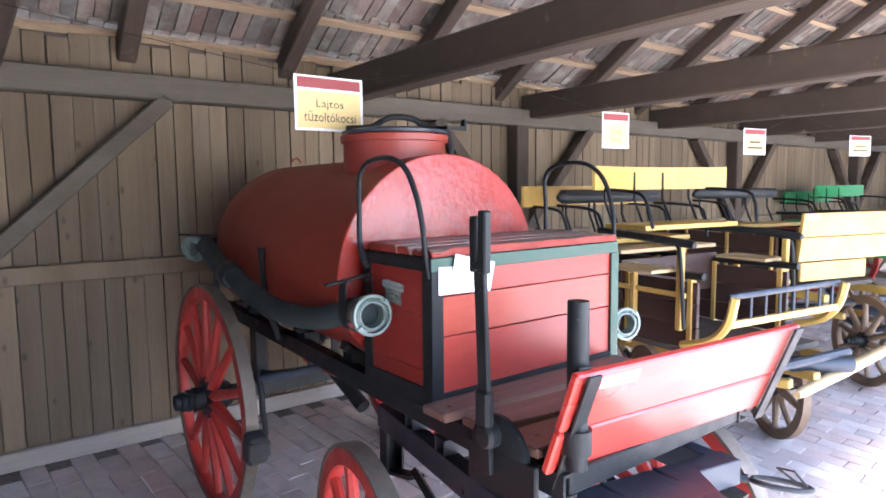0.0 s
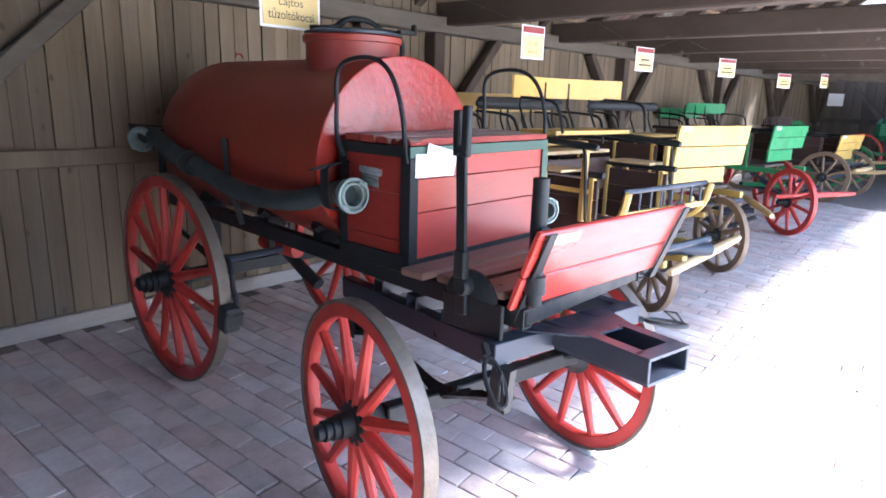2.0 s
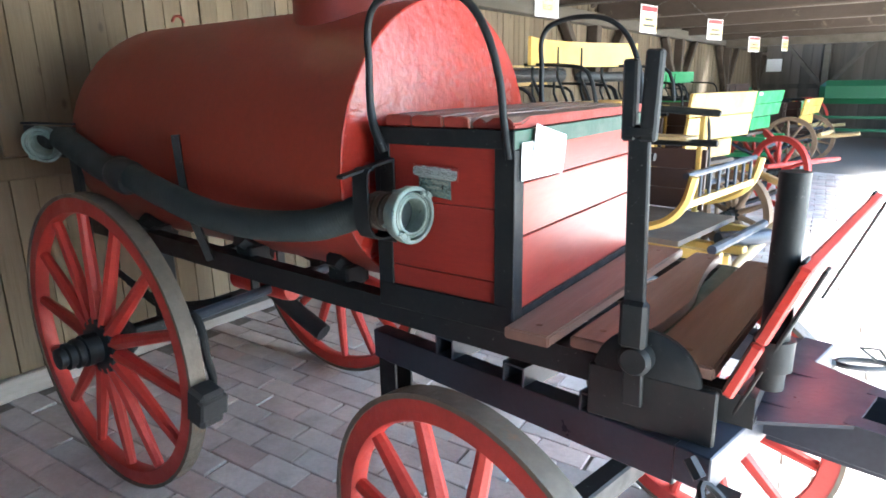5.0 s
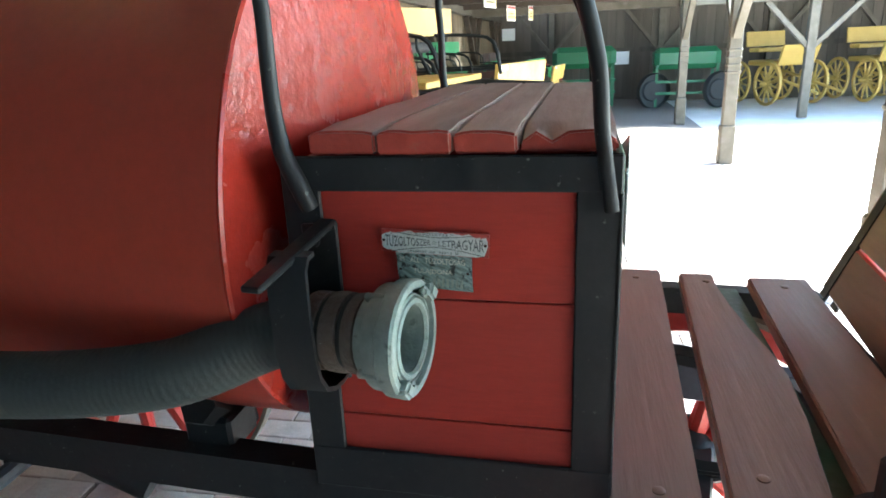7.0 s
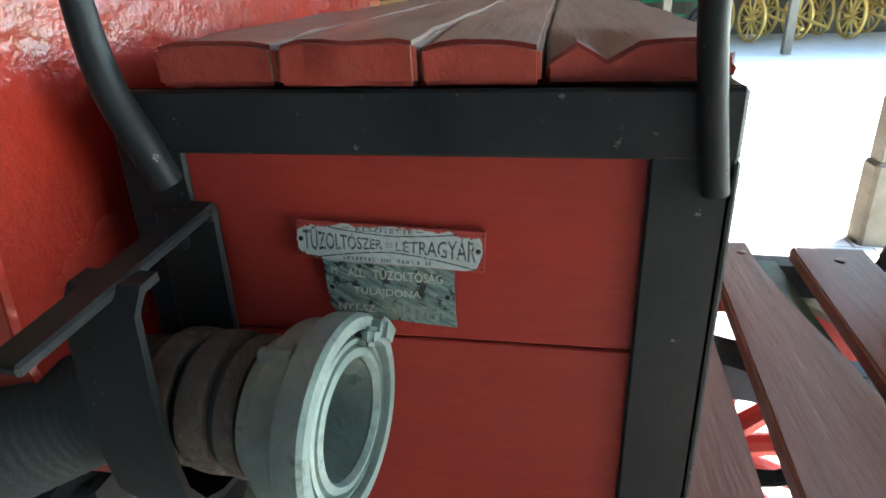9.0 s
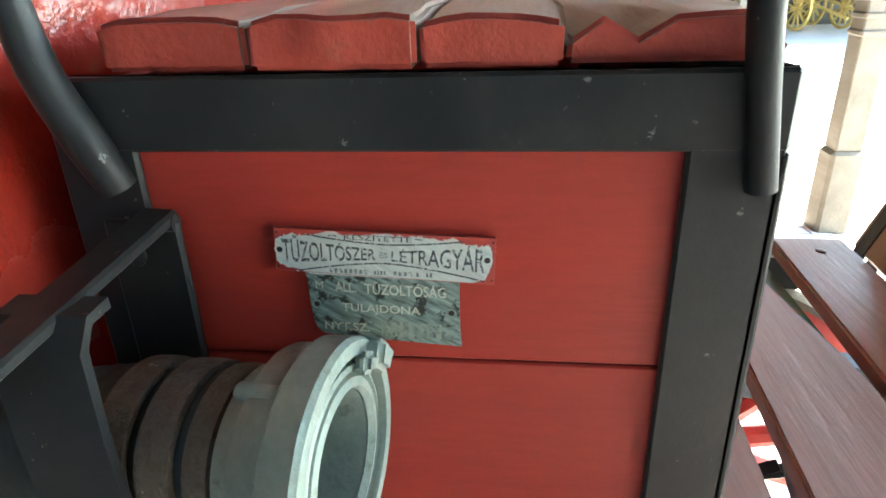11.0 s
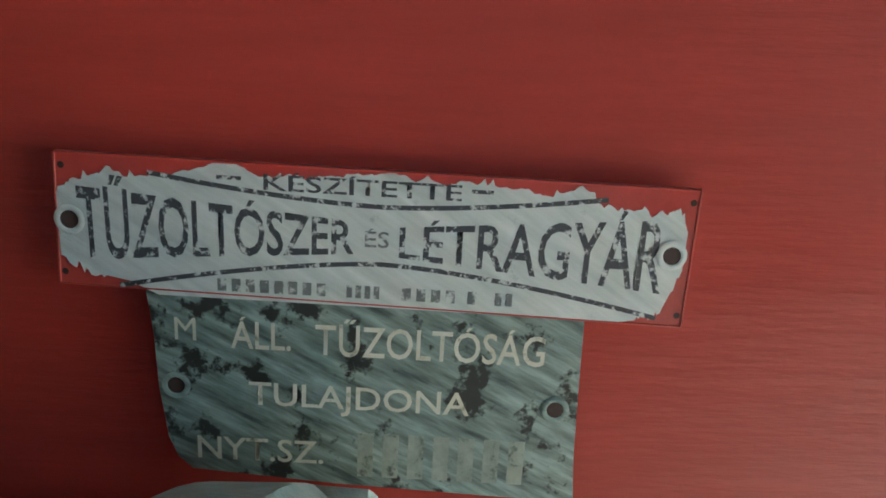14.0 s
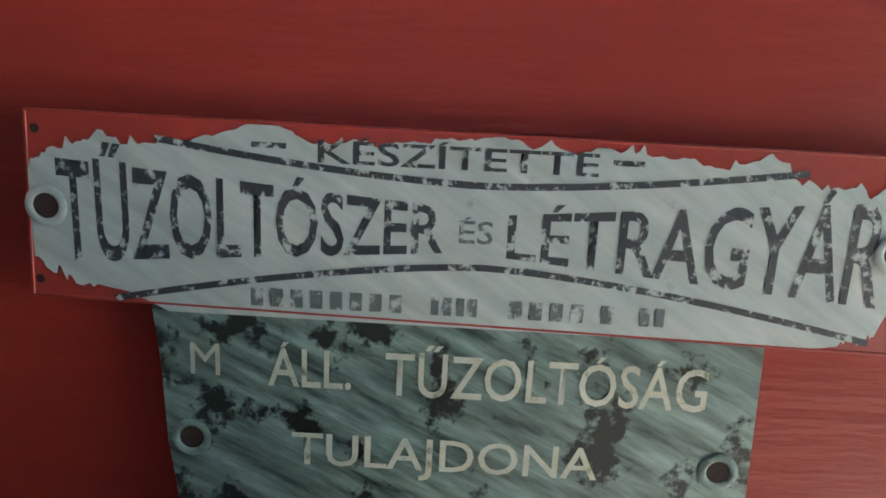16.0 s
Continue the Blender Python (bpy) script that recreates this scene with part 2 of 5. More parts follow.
def span_box(bm, lo, hi, bevel=0.0):
    box(bm, [(a + b) / 2 for a, b in zip(lo, hi)], [abs(b - a) for a, b in zip(lo, hi)], None, bevel)


def aim(p, q, up=(0, 0, 1)):
    """Turn whose y runs from p to q and whose z is as near as can be to up."""
    y = (Vector(q) - Vector(p)).normalized()
    x = y.cross(Vector(up))
    x = Vector((1, 0, 0)) if x.length < 1e-5 else x.normalized()
    z = x.cross(y)
    return Matrix((x, y, z)).transposed().to_4x4()


def beam(bm, p, q, w, h, up=(0, 0, 1), bevel=0.0):
    mid, far = (Vector(p) + Vector(q)) / 2, (Vector(q) - Vector(p)).length
    box(bm, mid, (w, far, h), aim(p, q, up), bevel)


def tube(bm, pts, r, seg=8, smooth_steps=0, closed=False):
    pts = [Vector(p) for p in pts]
    if smooth_steps:
        out = []
        for i in range(len(pts) - 1):
            a, b, c, d = pts[max(i - 1, 0)], pts[i], pts[i + 1], pts[min(i + 2, len(pts) - 1)]
            for k in range(smooth_steps):
                t = k / smooth_steps
                out.append(0.5 * (2 * b + (c - a) * t + (2 * a - 5 * b + 4 * c - d) * t * t + (3 * b - a - 3 * c + d) * t ** 3))
        pts = out + [pts[-1]]
    rs = r if isinstance(r, (list, tuple)) else [r] * len(pts)
    if len(rs) != len(pts):
        rs = [float(v) for v in np.interp(np.linspace(0, 1, len(pts)), np.linspace(0, 1, len(rs)), rs)]
    rings, ref = [], None
    for i, p in enumerate(pts):
        d = (pts[min(i + 1, len(pts) - 1)] - pts[max(i - 1, 0)]).normalized()
        if ref is None:
            ref = Vector((0, 0, 1)) if abs(d.z) < 0.9 else Vector((1, 0, 0))
        u = d.cross(ref).normalized()
        ref = u.cross(d).normalized()
        rings.append([bm.verts.new(p + rs[i] * (math.cos(a) * u + math.sin(a) * ref)) for a in np.arange(seg) * 2 * math.pi / seg])
    for a, b in zip(rings, rings[1:]):
        for k in range(seg):
            f = bm.faces.new((a[k], a[(k + 1) % seg], b[(k + 1) % seg], b[k]))
            f.smooth = True
    if not closed:
        bm.faces.new(rings[0][::-1])
        bm.faces.new(rings[-1])


def lathe(bm, profile, m=None, seg=32, smooth=True, loop=False):
    """Rings of (radius, x) about the x axis."""
    m = m or Matrix()
    rings = []
    for r, x in profile:
        if r < 1e-6:
            rings.append([bm.verts.new(m @ Vector((x, 0, 0)))])
        else:
            rings.append([bm.verts.new(m @ Vector((x, r * math.cos(a), r * math.sin(a)))) for a in np.arange(seg) * 2 * math.pi / seg])
    pairs = list(zip(rings, rings[1:])) + ([(rings[-1], rings[0])] if loop else [])
    for a, b in pairs:
        for k in range(seg):
            j = (k + 1) % seg
            if len(a) == 1 and len(b) == 1:
                continue
            if len(a) == 1:
                f = bm.faces.new((a[0], b[j], b[k]))
            elif len(b) == 1:
                f = bm.faces.new((a[k], a[j], b[0]))
            else:
                f = bm.faces.new((a[k], a[j], b[j], b[k]))
            f.smooth = smooth


def finish(name, bm, material, smooth_angle=None):
    bmesh.ops.recalc_face_normals(bm, faces=bm.faces)
    me = bpy.data.meshes.new(name)
    bm.to_mesh(me)
    bm.free()
    me.materials.append(material)
    if smooth_angle:
        me.shade_smooth()
        me.set_sharp_from_angle(angle=radians(smooth_angle))
    return me


def thing(name, origin, label, category, group="", kind=""):
    ob = new(name)
    ob.location = origin
    ob.empty_display_size = 0.1
    ORIGIN[ob] = Vector(origin)
    return tagged(ob, label, category, group, kind)


def part(name, bm, material, parent, label="", smooth_angle=35, at=None, turn=None):
    """One mesh under a thing or a part. Places are the world's, or, with at and turn, the part's own."""
    o = ORIGIN[parent]
    if at is None:
        bmesh.ops.translate(bm, vec=-o, verts=bm.verts)
    ob = new(name, finish(name, bm, material, smooth_angle))
    ob.parent = parent
    if at is not None:
        ob.matrix_basis = Matrix.Translation(Vector(at) - o) @ (turn or Matrix())
        ORIGIN[ob] = Vector((0, 0, 0))
    else:
        ORIGIN[ob] = o
    return tagged(ob, label) if label else ob


def shape(name, bm, material, label, category="", group="", kind="", smooth_angle=35):
    ob = new(name, finish(name, bm, material, smooth_angle))
    ORIGIN[ob] = Vector((0, 0, 0))
    return tagged(ob, label, category, group, kind)


def ribbon(bm, pts, wide, width, thick):
    """A bent flat bar along pts, width across along the direction wide."""
    pts, wide = [Vector(p) for p in pts], Vector(wide).normalized()
    rings = []
    for i, p in enumerate(pts):
        d = (pts[min(i + 1, len(pts) - 1)] - pts[max(i - 1, 0)]).normalized()
        nrm = d.cross(wide).normalized()
        rings.append([bm.verts.new(p + wide * (width / 2 * a) + nrm * (thick / 2 * b)) for a, b in ((-1, -1), (1, -1), (1, 1), (-1, 1))])
    for a, b in zip(rings, rings[1:]):
        for k in range(4):
            bm.faces.new((a[k], a[(k + 1) % 4], b[(k + 1) % 4], b[k]))
    bm.faces.new(rings[0][::-1])
    bm.faces.new(rings[-1])


def channel(bm, p, q, outline):
    """A bar from p to q with the given cross-section of (x, z)."""
    a = [bm.verts.new(Vector(p) + Vector((x, 0, z))) for x, z in outline]
    b = [bm.verts.new(Vector(q) + Vector((x, 0, z))) for x, z in outline]
    n = len(outline)
    for k in range(n):
        bm.faces.new((a[k], a[(k + 1) % n], b[(k + 1) % n], b[k]))
    bm.faces.new(a[::-1])
    bm.faces.new(b)


def letters(body, heavy=0.0):
    """A bmesh of flat lettering in the built-in font, one unit high."""
    cu = bpy.data.curves.new("lettering", "FONT")
    cu.body, cu.size, cu.align_x, cu.resolution_u = body, 1.0, "CENTER", 3
    cu.offset = heavy
    ob = new("lettering", cu)
    bpy.context.view_layer.update()
    me = bpy.data.meshes.new_from_object(ob.evaluated_get(bpy.context.evaluated_depsgraph_get()))
    bpy.data.objects.remove(ob)
    bm = bmesh.new()
    bm.from_mesh(me)
    bpy.data.meshes.remove(me)
    bmesh.ops.triangulate(bm, faces=bm.faces)
    return bm


def words(body, width, height, m, bend=None, heavy=0.0, caps=False):
    """Lettering of the given width, laid by m from its x-y plane. Height is the whole height, or, with caps, that of
    the capitals without their accents, which are then kept low."""
    bm = letters(body, heavy)
    xs, ys = [v.co.x for v in bm.verts], [v.co.y for v in bm.verts]
    lo, hi = min(ys), max(ys)
    if caps:
        gauge = letters("H", heavy)
        lo, hi = (f(v.co.y for v in gauge.verts) for f in (min, max))
        gauge.free()
    cx, cy, w, h = (min(xs) + max(xs)) / 2, (lo + hi) / 2, max(xs) - min(xs), hi - lo
    for v in bm.verts:
        u, k = (v.co.x - cx) / w, (v.co.y - cy) / h
        if caps:
            k = min(k, 0.5) + max(k - 0.5, 0) * 0.6
        p = Vector((u * width, k * height, 0))
        if bend:
            p = bend(u, k, p)
        v.co = m @ p
    return bm


SLOPE = 0.047          # the floor falls towards the open side


def floor_z(y):
    return SLOPE * max(min(y, 2.6), -2.2)


# ---- setting ----
bm = bmesh.new()
xs, ys = [-60, -7, 20, 60], [-60, -8, -2.2, 2.6, 3.2, 60]
grid = {}
for i, x in enumerate(xs):
    for j, y in enumerate(ys):
        grid[i, j] = bm.verts.new((x, y, floor_z(y) - 0.03))
for i in range(len(xs) - 1):
    for j in range(len(ys) - 1):
        bm.faces.new((grid[i, j], grid[i + 1, j], grid[i + 1, j + 1], grid[i, j + 1]))
shape("ground", bm, M_yard, "pale sunlit gravel courtyard ground round the barn", "ground", kind="structure", smooth_angle=None)
bm = bmesh.new()
vs = [bm.verts.new((x, y, floor_z(y) - 0.012)) for x, y in ((-6.9, -2.1), (18, -2.1), (18, 2.58), (-6.9, 2.58))]
bm.faces.new(vs)
floor = shape("floor", bm, M_soil, "brick floor with sandy joints, sloping gently to the open side", "floor", kind="structure", smooth_angle=None)

WALL_Y = 2.55
bm = bmesh.new()
span_box(bm, (-7, WALL_Y + 0.03, 0), (18, WALL_Y + 0.05, 2.5))
wall = shape("wall_back", bm, M_dark, "barn wall of upright aged pine boards on a timber frame", "wall", kind="structure")
# the near end is out of view, closed only to hold back light
for nm, lo, hi in (("wall_near_end", (-7.1, -2.2, -0.2), (-7, 2.6, 2.6)), ("wall_far_end", (18, -14, -0.2), (18.1, 2.6, 3.0)), ("wall_wing_end", (12.5, -14.1, -0.2), (18.1, -14, 3.0))):
    bm = bmesh.new()
    span_box(bm, lo, hi)
    shape(nm, bm, M_dark, "dark weathered upright board wall of the barn", "wall", kind="structure")
bm = bmesh.new()
span_box(bm, (17.955, -13.9, 1.20), (17.965, 2.5, 1.32))
far_boards = shape("far_boarding", bm, M_dark, "dark weathered boards on the far barn wall", "wall boards", kind="structure")
bm = bmesh.new()
span_box(bm, (0, 0, 0), (0.02, 0.215, 3.0))
far_board = finish("board", bm, M_dark, None)
for k in range(70):
    ob = new("board", far_board)
    ob.parent = far_boards
    ob.matrix_basis = Matrix.Translation((17.967 + random.uniform(-0.006, 0.006), 2.5 - 0.23 * k, 0))

bm = bmesh.new()
beam(bm, (-7, 2.47, 2.20), (18, 2.47, 2.20), 0.13, 0.14, bevel=0.008)
shape("wall_plate", bm, M_beam, "long grey squared wall plate beam on posts", "beam", kind="structure")
bm = bmesh.new()
beam(bm, (-7, 2.515, 1.165), (18, 2.515, 1.165), 0.05, 0.10, bevel=0.006)
shape("wall_rail", bm, M_board, "horizontal pine rail across the board wall", "rail", kind="structure")
bm = bmesh.new()
beam(bm, (-7, 2.52, 0.165), (18, 2.52, 0.165), 0.04, 0.105, bevel=0.006)
shape("baseboard", bm, M_sill, "pale grey sill plank at the foot of the wall", "baseboard", kind="structure")
POSTS = [-4.6, -1.14, 2.72, 6.35, 10.0, 13.6, 17.2]
for x in POSTS:
    bm = bmesh.new()
    span_box(bm, (x - 0.07, 2.40, 0.08), (x + 0.07, 2.53, 2.13), 0.008)
    shape("wall_post", bm, M_beamx, "brown squared timber post of the barn wall", "post", "wall posts", "structure")
    for sgn in (-1, 1):
        bm = bmesh.new()
        reach = 1.02 if x < 0 else 0.90
        beam(bm, (x + sgn * 0.05, 2.455, 1.22), (x + sgn * reach, 2.455, 2.14), 0.09, 0.10, up=(0, 1, 0), bevel=0.006)
        shape("wall_brace", bm, M_beamx if x > 0 else M_beam, "diagonal timber brace from post to wall plate", "brace", "wall braces", "structure")
for k in range(7):
    x = 1.02 + 1.86 * k
    bm = bmesh.new()
    beam(bm, (x, 2.52, 2.30), (x, -2.0, 2.30), 0.16, 0.20, bevel=0.012)
    shape("tie_beam", bm, M_beamx, "dark brown hewn tie beam across the barn", "beam", "tie beams", "structure")
for x in (-4.6, -1.0):
    bm = bmesh.new()
    beam(bm, (x, 2.52, 2.30), (x, -2.0, 2.30), 0.16, 0.20, bevel=0.012)
    shape("tie_beam", bm, M_beamx, "dark brown hewn tie beam across the barn", "beam", "tie beams", "structure")
# out of view: added to keep daylight off the left of the barn
bm = bmesh.new()
span_box(bm, (-7, -2.09, -0.15), (-1.25, -2.02, 2.6))
shape("wall_front", bm, M_board, "unseen board wall added beside the open bays to cut light", "wall", kind="structure")
# the open side
FRONT_Y = -1.75
bm = bmesh.new()
beam(bm, (-7, FRONT_Y - 0.05, 2.27), (13.2, FRONT_Y - 0.05, 2.27), 0.16, 0.14, bevel=0.01)
shape("front_plate", bm, M_beam, "grey beam along the open side of the barn", "beam", kind="structure")
for x in (-4.6, -0.7, 3.5, 8.1, 12.4):
    bm = bmesh.new()
    span_box(bm, (x - 0.075, FRONT_Y - 0.075, 0.42), (x + 0.075, FRONT_Y + 0.075, 2.20), 0.008)
    span_box(bm, (x - 0.095, FRONT_Y - 0.095, -0.1), (x + 0.095, FRONT_Y + 0.095, 0.42), 0.02)
    for k in range(4):
        span_box(bm, (x - 0.085, FRONT_Y - 0.085, 1.05 + 0.09 * k), (x + 0.085, FRONT_Y + 0.085, 1.09 + 0.09 * k), 0.012)
    shape("front_post", bm, M_beam, "carved grey timber post on the open side", "post", "front posts", "structure")
    for sgn in (-1, 1):
        bm = bmesh.new()
        beam(bm, (x + sgn * 0.04, FRONT_Y, 1.5), (x + sgn * 0.74, FRONT_Y, 2.21), 0.09, 0.10, up=(0, 1, 0), bevel=0.006)
        shape("front_brace", bm, M_beam, "diagonal grey brace on the open side", "brace", "front braces", "structure")
# the far wing
for y in (-4.15, -6.6, -9.1, -11.6):
    bm = bmesh.new()
    span_box(bm, (13.1, y - 0.08, -0.1), (13.26, y + 0.08, 2.1), 0.01)
    shape("wing_post", bm, M_beam, "grey timber post of the far wing", "post", "wing posts", "structure")
    for sgn in (-1, 1):
        bm = bmesh.new()
        beam(bm, (13.18, y + sgn * 0.05, 1.25), (13.18, y + sgn * 0.85, 2.1), 0.09, 0.1, up=(1, 0, 0))
        shape("wing_brace", bm, M_beam, "diagonal grey brace of the far wing", "brace", "wing braces", "structure")
bm = bmesh.new()
beam(bm, (13.18, -14, 2.18), (13.18, 2.4, 2.18), 0.16, 0.16)
shape("wing_plate", bm, M_beam, "grey beam over the far wing's posts", "beam", kind="structure")
for y in (-7.4, -4.6, -1.9, 1.0):
    bm = bmesh.new()
    span_box(bm, (17.82, y - 0.07, 0), (17.95, y + 0.07, 2.6))
    for sgn in (-1, 1):
        beam(bm, (17.88, y + sgn * 0.05, 1.25), (17.88, y + sgn * 1.1, 2.5), 0.09, 0.1, up=(1, 0, 0))
    shape("far_wall_post", bm, M_beam, "grey timber post with two braces on the far wall", "post", "far wall posts", "structure")
# roof
PITCH = radians(34)
RIDGE_Y = 0.27


def roof_at(y, lift=0.0):
    d = (2.62 - y) if y >= RIDGE_Y else (2.62 - RIDGE_Y) - (RIDGE_Y - y)
    return 2.36 + d * math.tan(PITCH) + lift


for k in range(26):
    x = -4.15 + 0.96 * k
    if x > 13:
        break
    bm = bmesh.new()
    beam(bm, (x, 2.60, roof_at(2.60)), (x, RIDGE_Y, roof_at(RIDGE_Y)), 0.10, 0.12, bevel=0.008)
    beam(bm, (x, RIDGE_Y, roof_at(RIDGE_Y)), (x, -1.95, roof_at(-1.95)), 0.10, 0.12, bevel=0.008)
    shape("rafter", bm, M_beamx, "brown hewn pair of rafters under the tiles", "rafter", "rafters", "structure")
for k in range(16):
    y = 2.56 - 0.28 * k
    bm = bmesh.new()
    s = 1 if y > RIDGE_Y else -1
    beam(bm, (-7, y, roof_at(y, 0.095)), (13.3, y, roof_at(y, 0.095)), 0.045, 0.03, up=(0, s * math.sin(PITCH), math.cos(PITCH)))
    shape("batten", bm, M_batten, "pale pine tile batten across the rafters", "batten", "battens", "structure")
verts, faces = [], []


def tile(x, y0, y1, z0, z1, w):
    n = len(verts)
    verts.extend([(x, y0, z0), (x + w, y0, z0), (x + w, y1, z1), (x, y1, z1), (x, y0, z0 + 0.015), (x + w, y0, z0 + 0.015), (x + w, y1, z1 + 0.015), (x, y1, z1 + 0.015)])
    faces.extend([(n, n + 1, n + 2, n + 3), (n + 4, n + 7, n + 6, n + 5), (n, n + 4, n + 5, n + 1), (n + 1, n + 5, n + 6, n + 2), (n, n + 3, n + 7, n + 4), (n + 2, n + 6, n + 7, n + 3)])


for k in range(-1, 8):
    y = 2.56 - 0.28 * k
    x = -2.0
    while x < 13:
        w = 0.085 + random.uniform(-0.01, 0.012)
        dz = random.uniform(-0.006, 0.012)
        ya, yb = y + 0.03 + random.uniform(-0.015, 0.015), y - 0.30 + random.uniform(-0.03, 0.015)
        tile(x, ya, yb, roof_at(min(ya, 2.7), 0.150) + dz, roof_at(max(yb, RIDGE_Y), 0.118) + dz * 0.4, w - 0.006)
        x += w
for x0, x1, ya, yb in ((-7, -2, 2.75, RIDGE_Y), (-7, 13.3, RIDGE_Y, -2.0), (-2, 13.3, 2.75, RIDGE_Y)):
    n, up = len(verts), 0.19
    verts.extend([(x0, ya, roof_at(ya, up)), (x1, ya, roof_at(ya, up)), (x1, yb, roof_at(yb, up)), (x0, yb, roof_at(yb, up))])
    faces.append((n, n + 1, n + 2, n + 3))
n = len(verts)
verts.extend([(13.0, 3.0, 2.7), (18.3, 3.0, 2.7), (18.3, -14.3, 2.7), (13.0, -14.3, 2.7), (15.6, 3.0, 4.2), (15.6, -14.3, 4.2)])
faces.extend([(n, n + 4, n + 5, n + 3), (n + 1, n + 2, n + 5, n + 4)])
me = bpy.data.meshes.new("ceiling")
me.from_pydata(verts, [], faces)
me.materials.append(M_tile)
tagged(new("ceiling", me), "underside of an old clay tile roof, mossy and uneven", "roof", kind="structure")

# ---- the fire wagon ----
wagon = thing("fire_water_wagon", (0.42, 0.7, floor_z(0.7)), "red horse-drawn fire water wagon with a riveted tank and black ironwork", "wagon")
CX, TZ, TR, TY0, TY1, BELLY = 0.398, 1.255, 0.485, 0.474, 1.93, 0.74

# tank
bm = bmesh.new()
turn_y = Matrix.Translation((CX, 0, TZ)) @ Matrix.Rotation(radians(90), 4, "Z")
prof = [(TR, TY0)] + [(TR, TY0 + (TY1 - TY0) * k / 6) for k in range(1, 7)]
prof += [(TR * math.cos(a) * 0.999, TY1 + 0.11 * math.sin(a)) for a in np.linspace(0.15, math.pi / 2, 8)]
prof[-1] = (0.0, TY1 + 0.11)
lathe(bm, prof, turn_y, 72)


def flatten(bm):
    """The belly of the tank is flatter than its back, and the tank stands a little askew."""
    for v in bm.verts:
        if v.co.z < TZ:
            v.co.z = TZ - (TZ - v.co.z) * BELLY
        v.co.x += 0.024 * (v.co.y - TY0)


flatten(bm)
tank = part("tank", bm, M_tank, wagon, "red painted cylindrical water tank", 40)
bm = bmesh.new()
lathe(bm, [(TR, TY0 + 0.001), (TR + 0.001, TY0 - 0.003), (TR - 0.003, TY0 - 0.006), (TR - 0.014, TY0 - 0.007), (TR * 0.7, TY0 - 0.022), (TR * 0.35, TY0 - 0.030), (0, TY0 - 0.032)], turn_y, 72)
flatten(bm)
part("tank_front", bm, M_tankface, tank, "glossy bright red end plate", 18)
bm = bmesh.new()
DX, DY, DR = 0.364, 0.78, 0.214
up = Matrix.Translation((DX, DY, 0)) @ Matrix.Rotation(radians(-90), 4, "Y")
lathe(bm, [(DR, 1.60), (DR, 1.797), (DR + 0.012, 1.800), (DR + 0.014, 1.824), (DR + 0.004, 1.832), (0.0, 1.838)], up, 56)
dome = part("filling_dome", bm, M_tank, tank, "round red filling neck with lid", 40)
bm = bmesh.new()
lathe(bm, [(DR + 0.006, 1.833), (DR + 0.006, 1.844), (DR - 0.02, 1.852), (0, 1.856)], up, 48)
part("lid", bm, M_steel, dome, "dark iron lid", 40)
bm = bmesh.new()
tube(bm, [(DX - 0.20, DY + 0.05, 1.854), (DX - 0.10, DY + 0.02, 1.864), (DX - 0.02, DY, 1.907), (DX + 0.08, DY - 0.02, 1.904), (DX + 0.15, DY - 0.04, 1.867), (DX + 0.222, DY - 0.07, 1.856), (DX + 0.242, DY - 0.08, 1.79), (DX + 0.230, DY - 0.08, 1.71)], 0.013, 8, 4)
span_box(bm, (DX + 0.19, DY - 0.12, 1.857), (DX + 0.30, DY - 0.09, 1.874), 0.003)
span_box(bm, (DX + 0.285, DY - 0.12, 1.857), (DX + 0.30, DY - 0.09, 1.905), 0.003)
part("lid_clamp", bm, M_iron, dome, "bent black iron clamp bar")
bm = bmesh.new()
tube(bm, [(0.378 + 0.025 * math.cos(a), 1.80, 1.755 + 0.026 * math.sin(a)) for a in np.linspace(0, math.pi, 9)], 0.006, 6)
part("lifting_ring", bm, M_tank, tank)
for x in (CX - 0.33, CX + 0.33):
    for y in (0.62, 1.05, 1.62):
        bm = bmesh.new()
        s = 1 if x < CX else -1
        zt = TZ - BELLY * math.sqrt(TR ** 2 - 0.33 ** 2)
        tube(bm, [(x + s * 0.06, y, zt - 0.06), (x, y, zt - 0.01), (x - s * 0.05, y, zt + 0.03)], 0.03, 6)
        span_box(bm, (x - 0.04, y - 0.04, 0.93), (x + 0.04, y + 0.04, zt), 0.006)
        part("tank_saddle", bm, M_iron, wagon)
bm = bmesh.new()
tube(bm, [(-0.015, 1.17, 0.94), (-0.072, 1.18, 1.14), (-0.082, 1.18, 1.357)], 0.016, 4)
part("tank_stay", bm, M_iron, wagon, "flat black upright stay")

# chassis
for x in (0.0, 0.83):
    bm = bmesh.new()
    channel(bm, (x, -0.50, 0.872), (x, 2.02, 0.955), [(0, -0.026), (0.05, -0.026), (0.05, -0.018), (0.008, -0.018), (0.008, 0.032), (0.05, 0.032), (0.05, 0.04), (0, 0.04)])
    part("chassis_rail", bm, M_iron, wagon, "black painted steel channel rail")
for y, z in ((-0.47, 0.88), (0.03, 0.90), (0.40, 0.91), (1.2, 0.93), (1.98, 0.96)):
    bm = bmesh.new()
    beam(bm, (0.03, y, z), (0.85, y, z), 0.05, 0.06, bevel=0.004)
    part("cross_member", bm, M_iron, wagon)

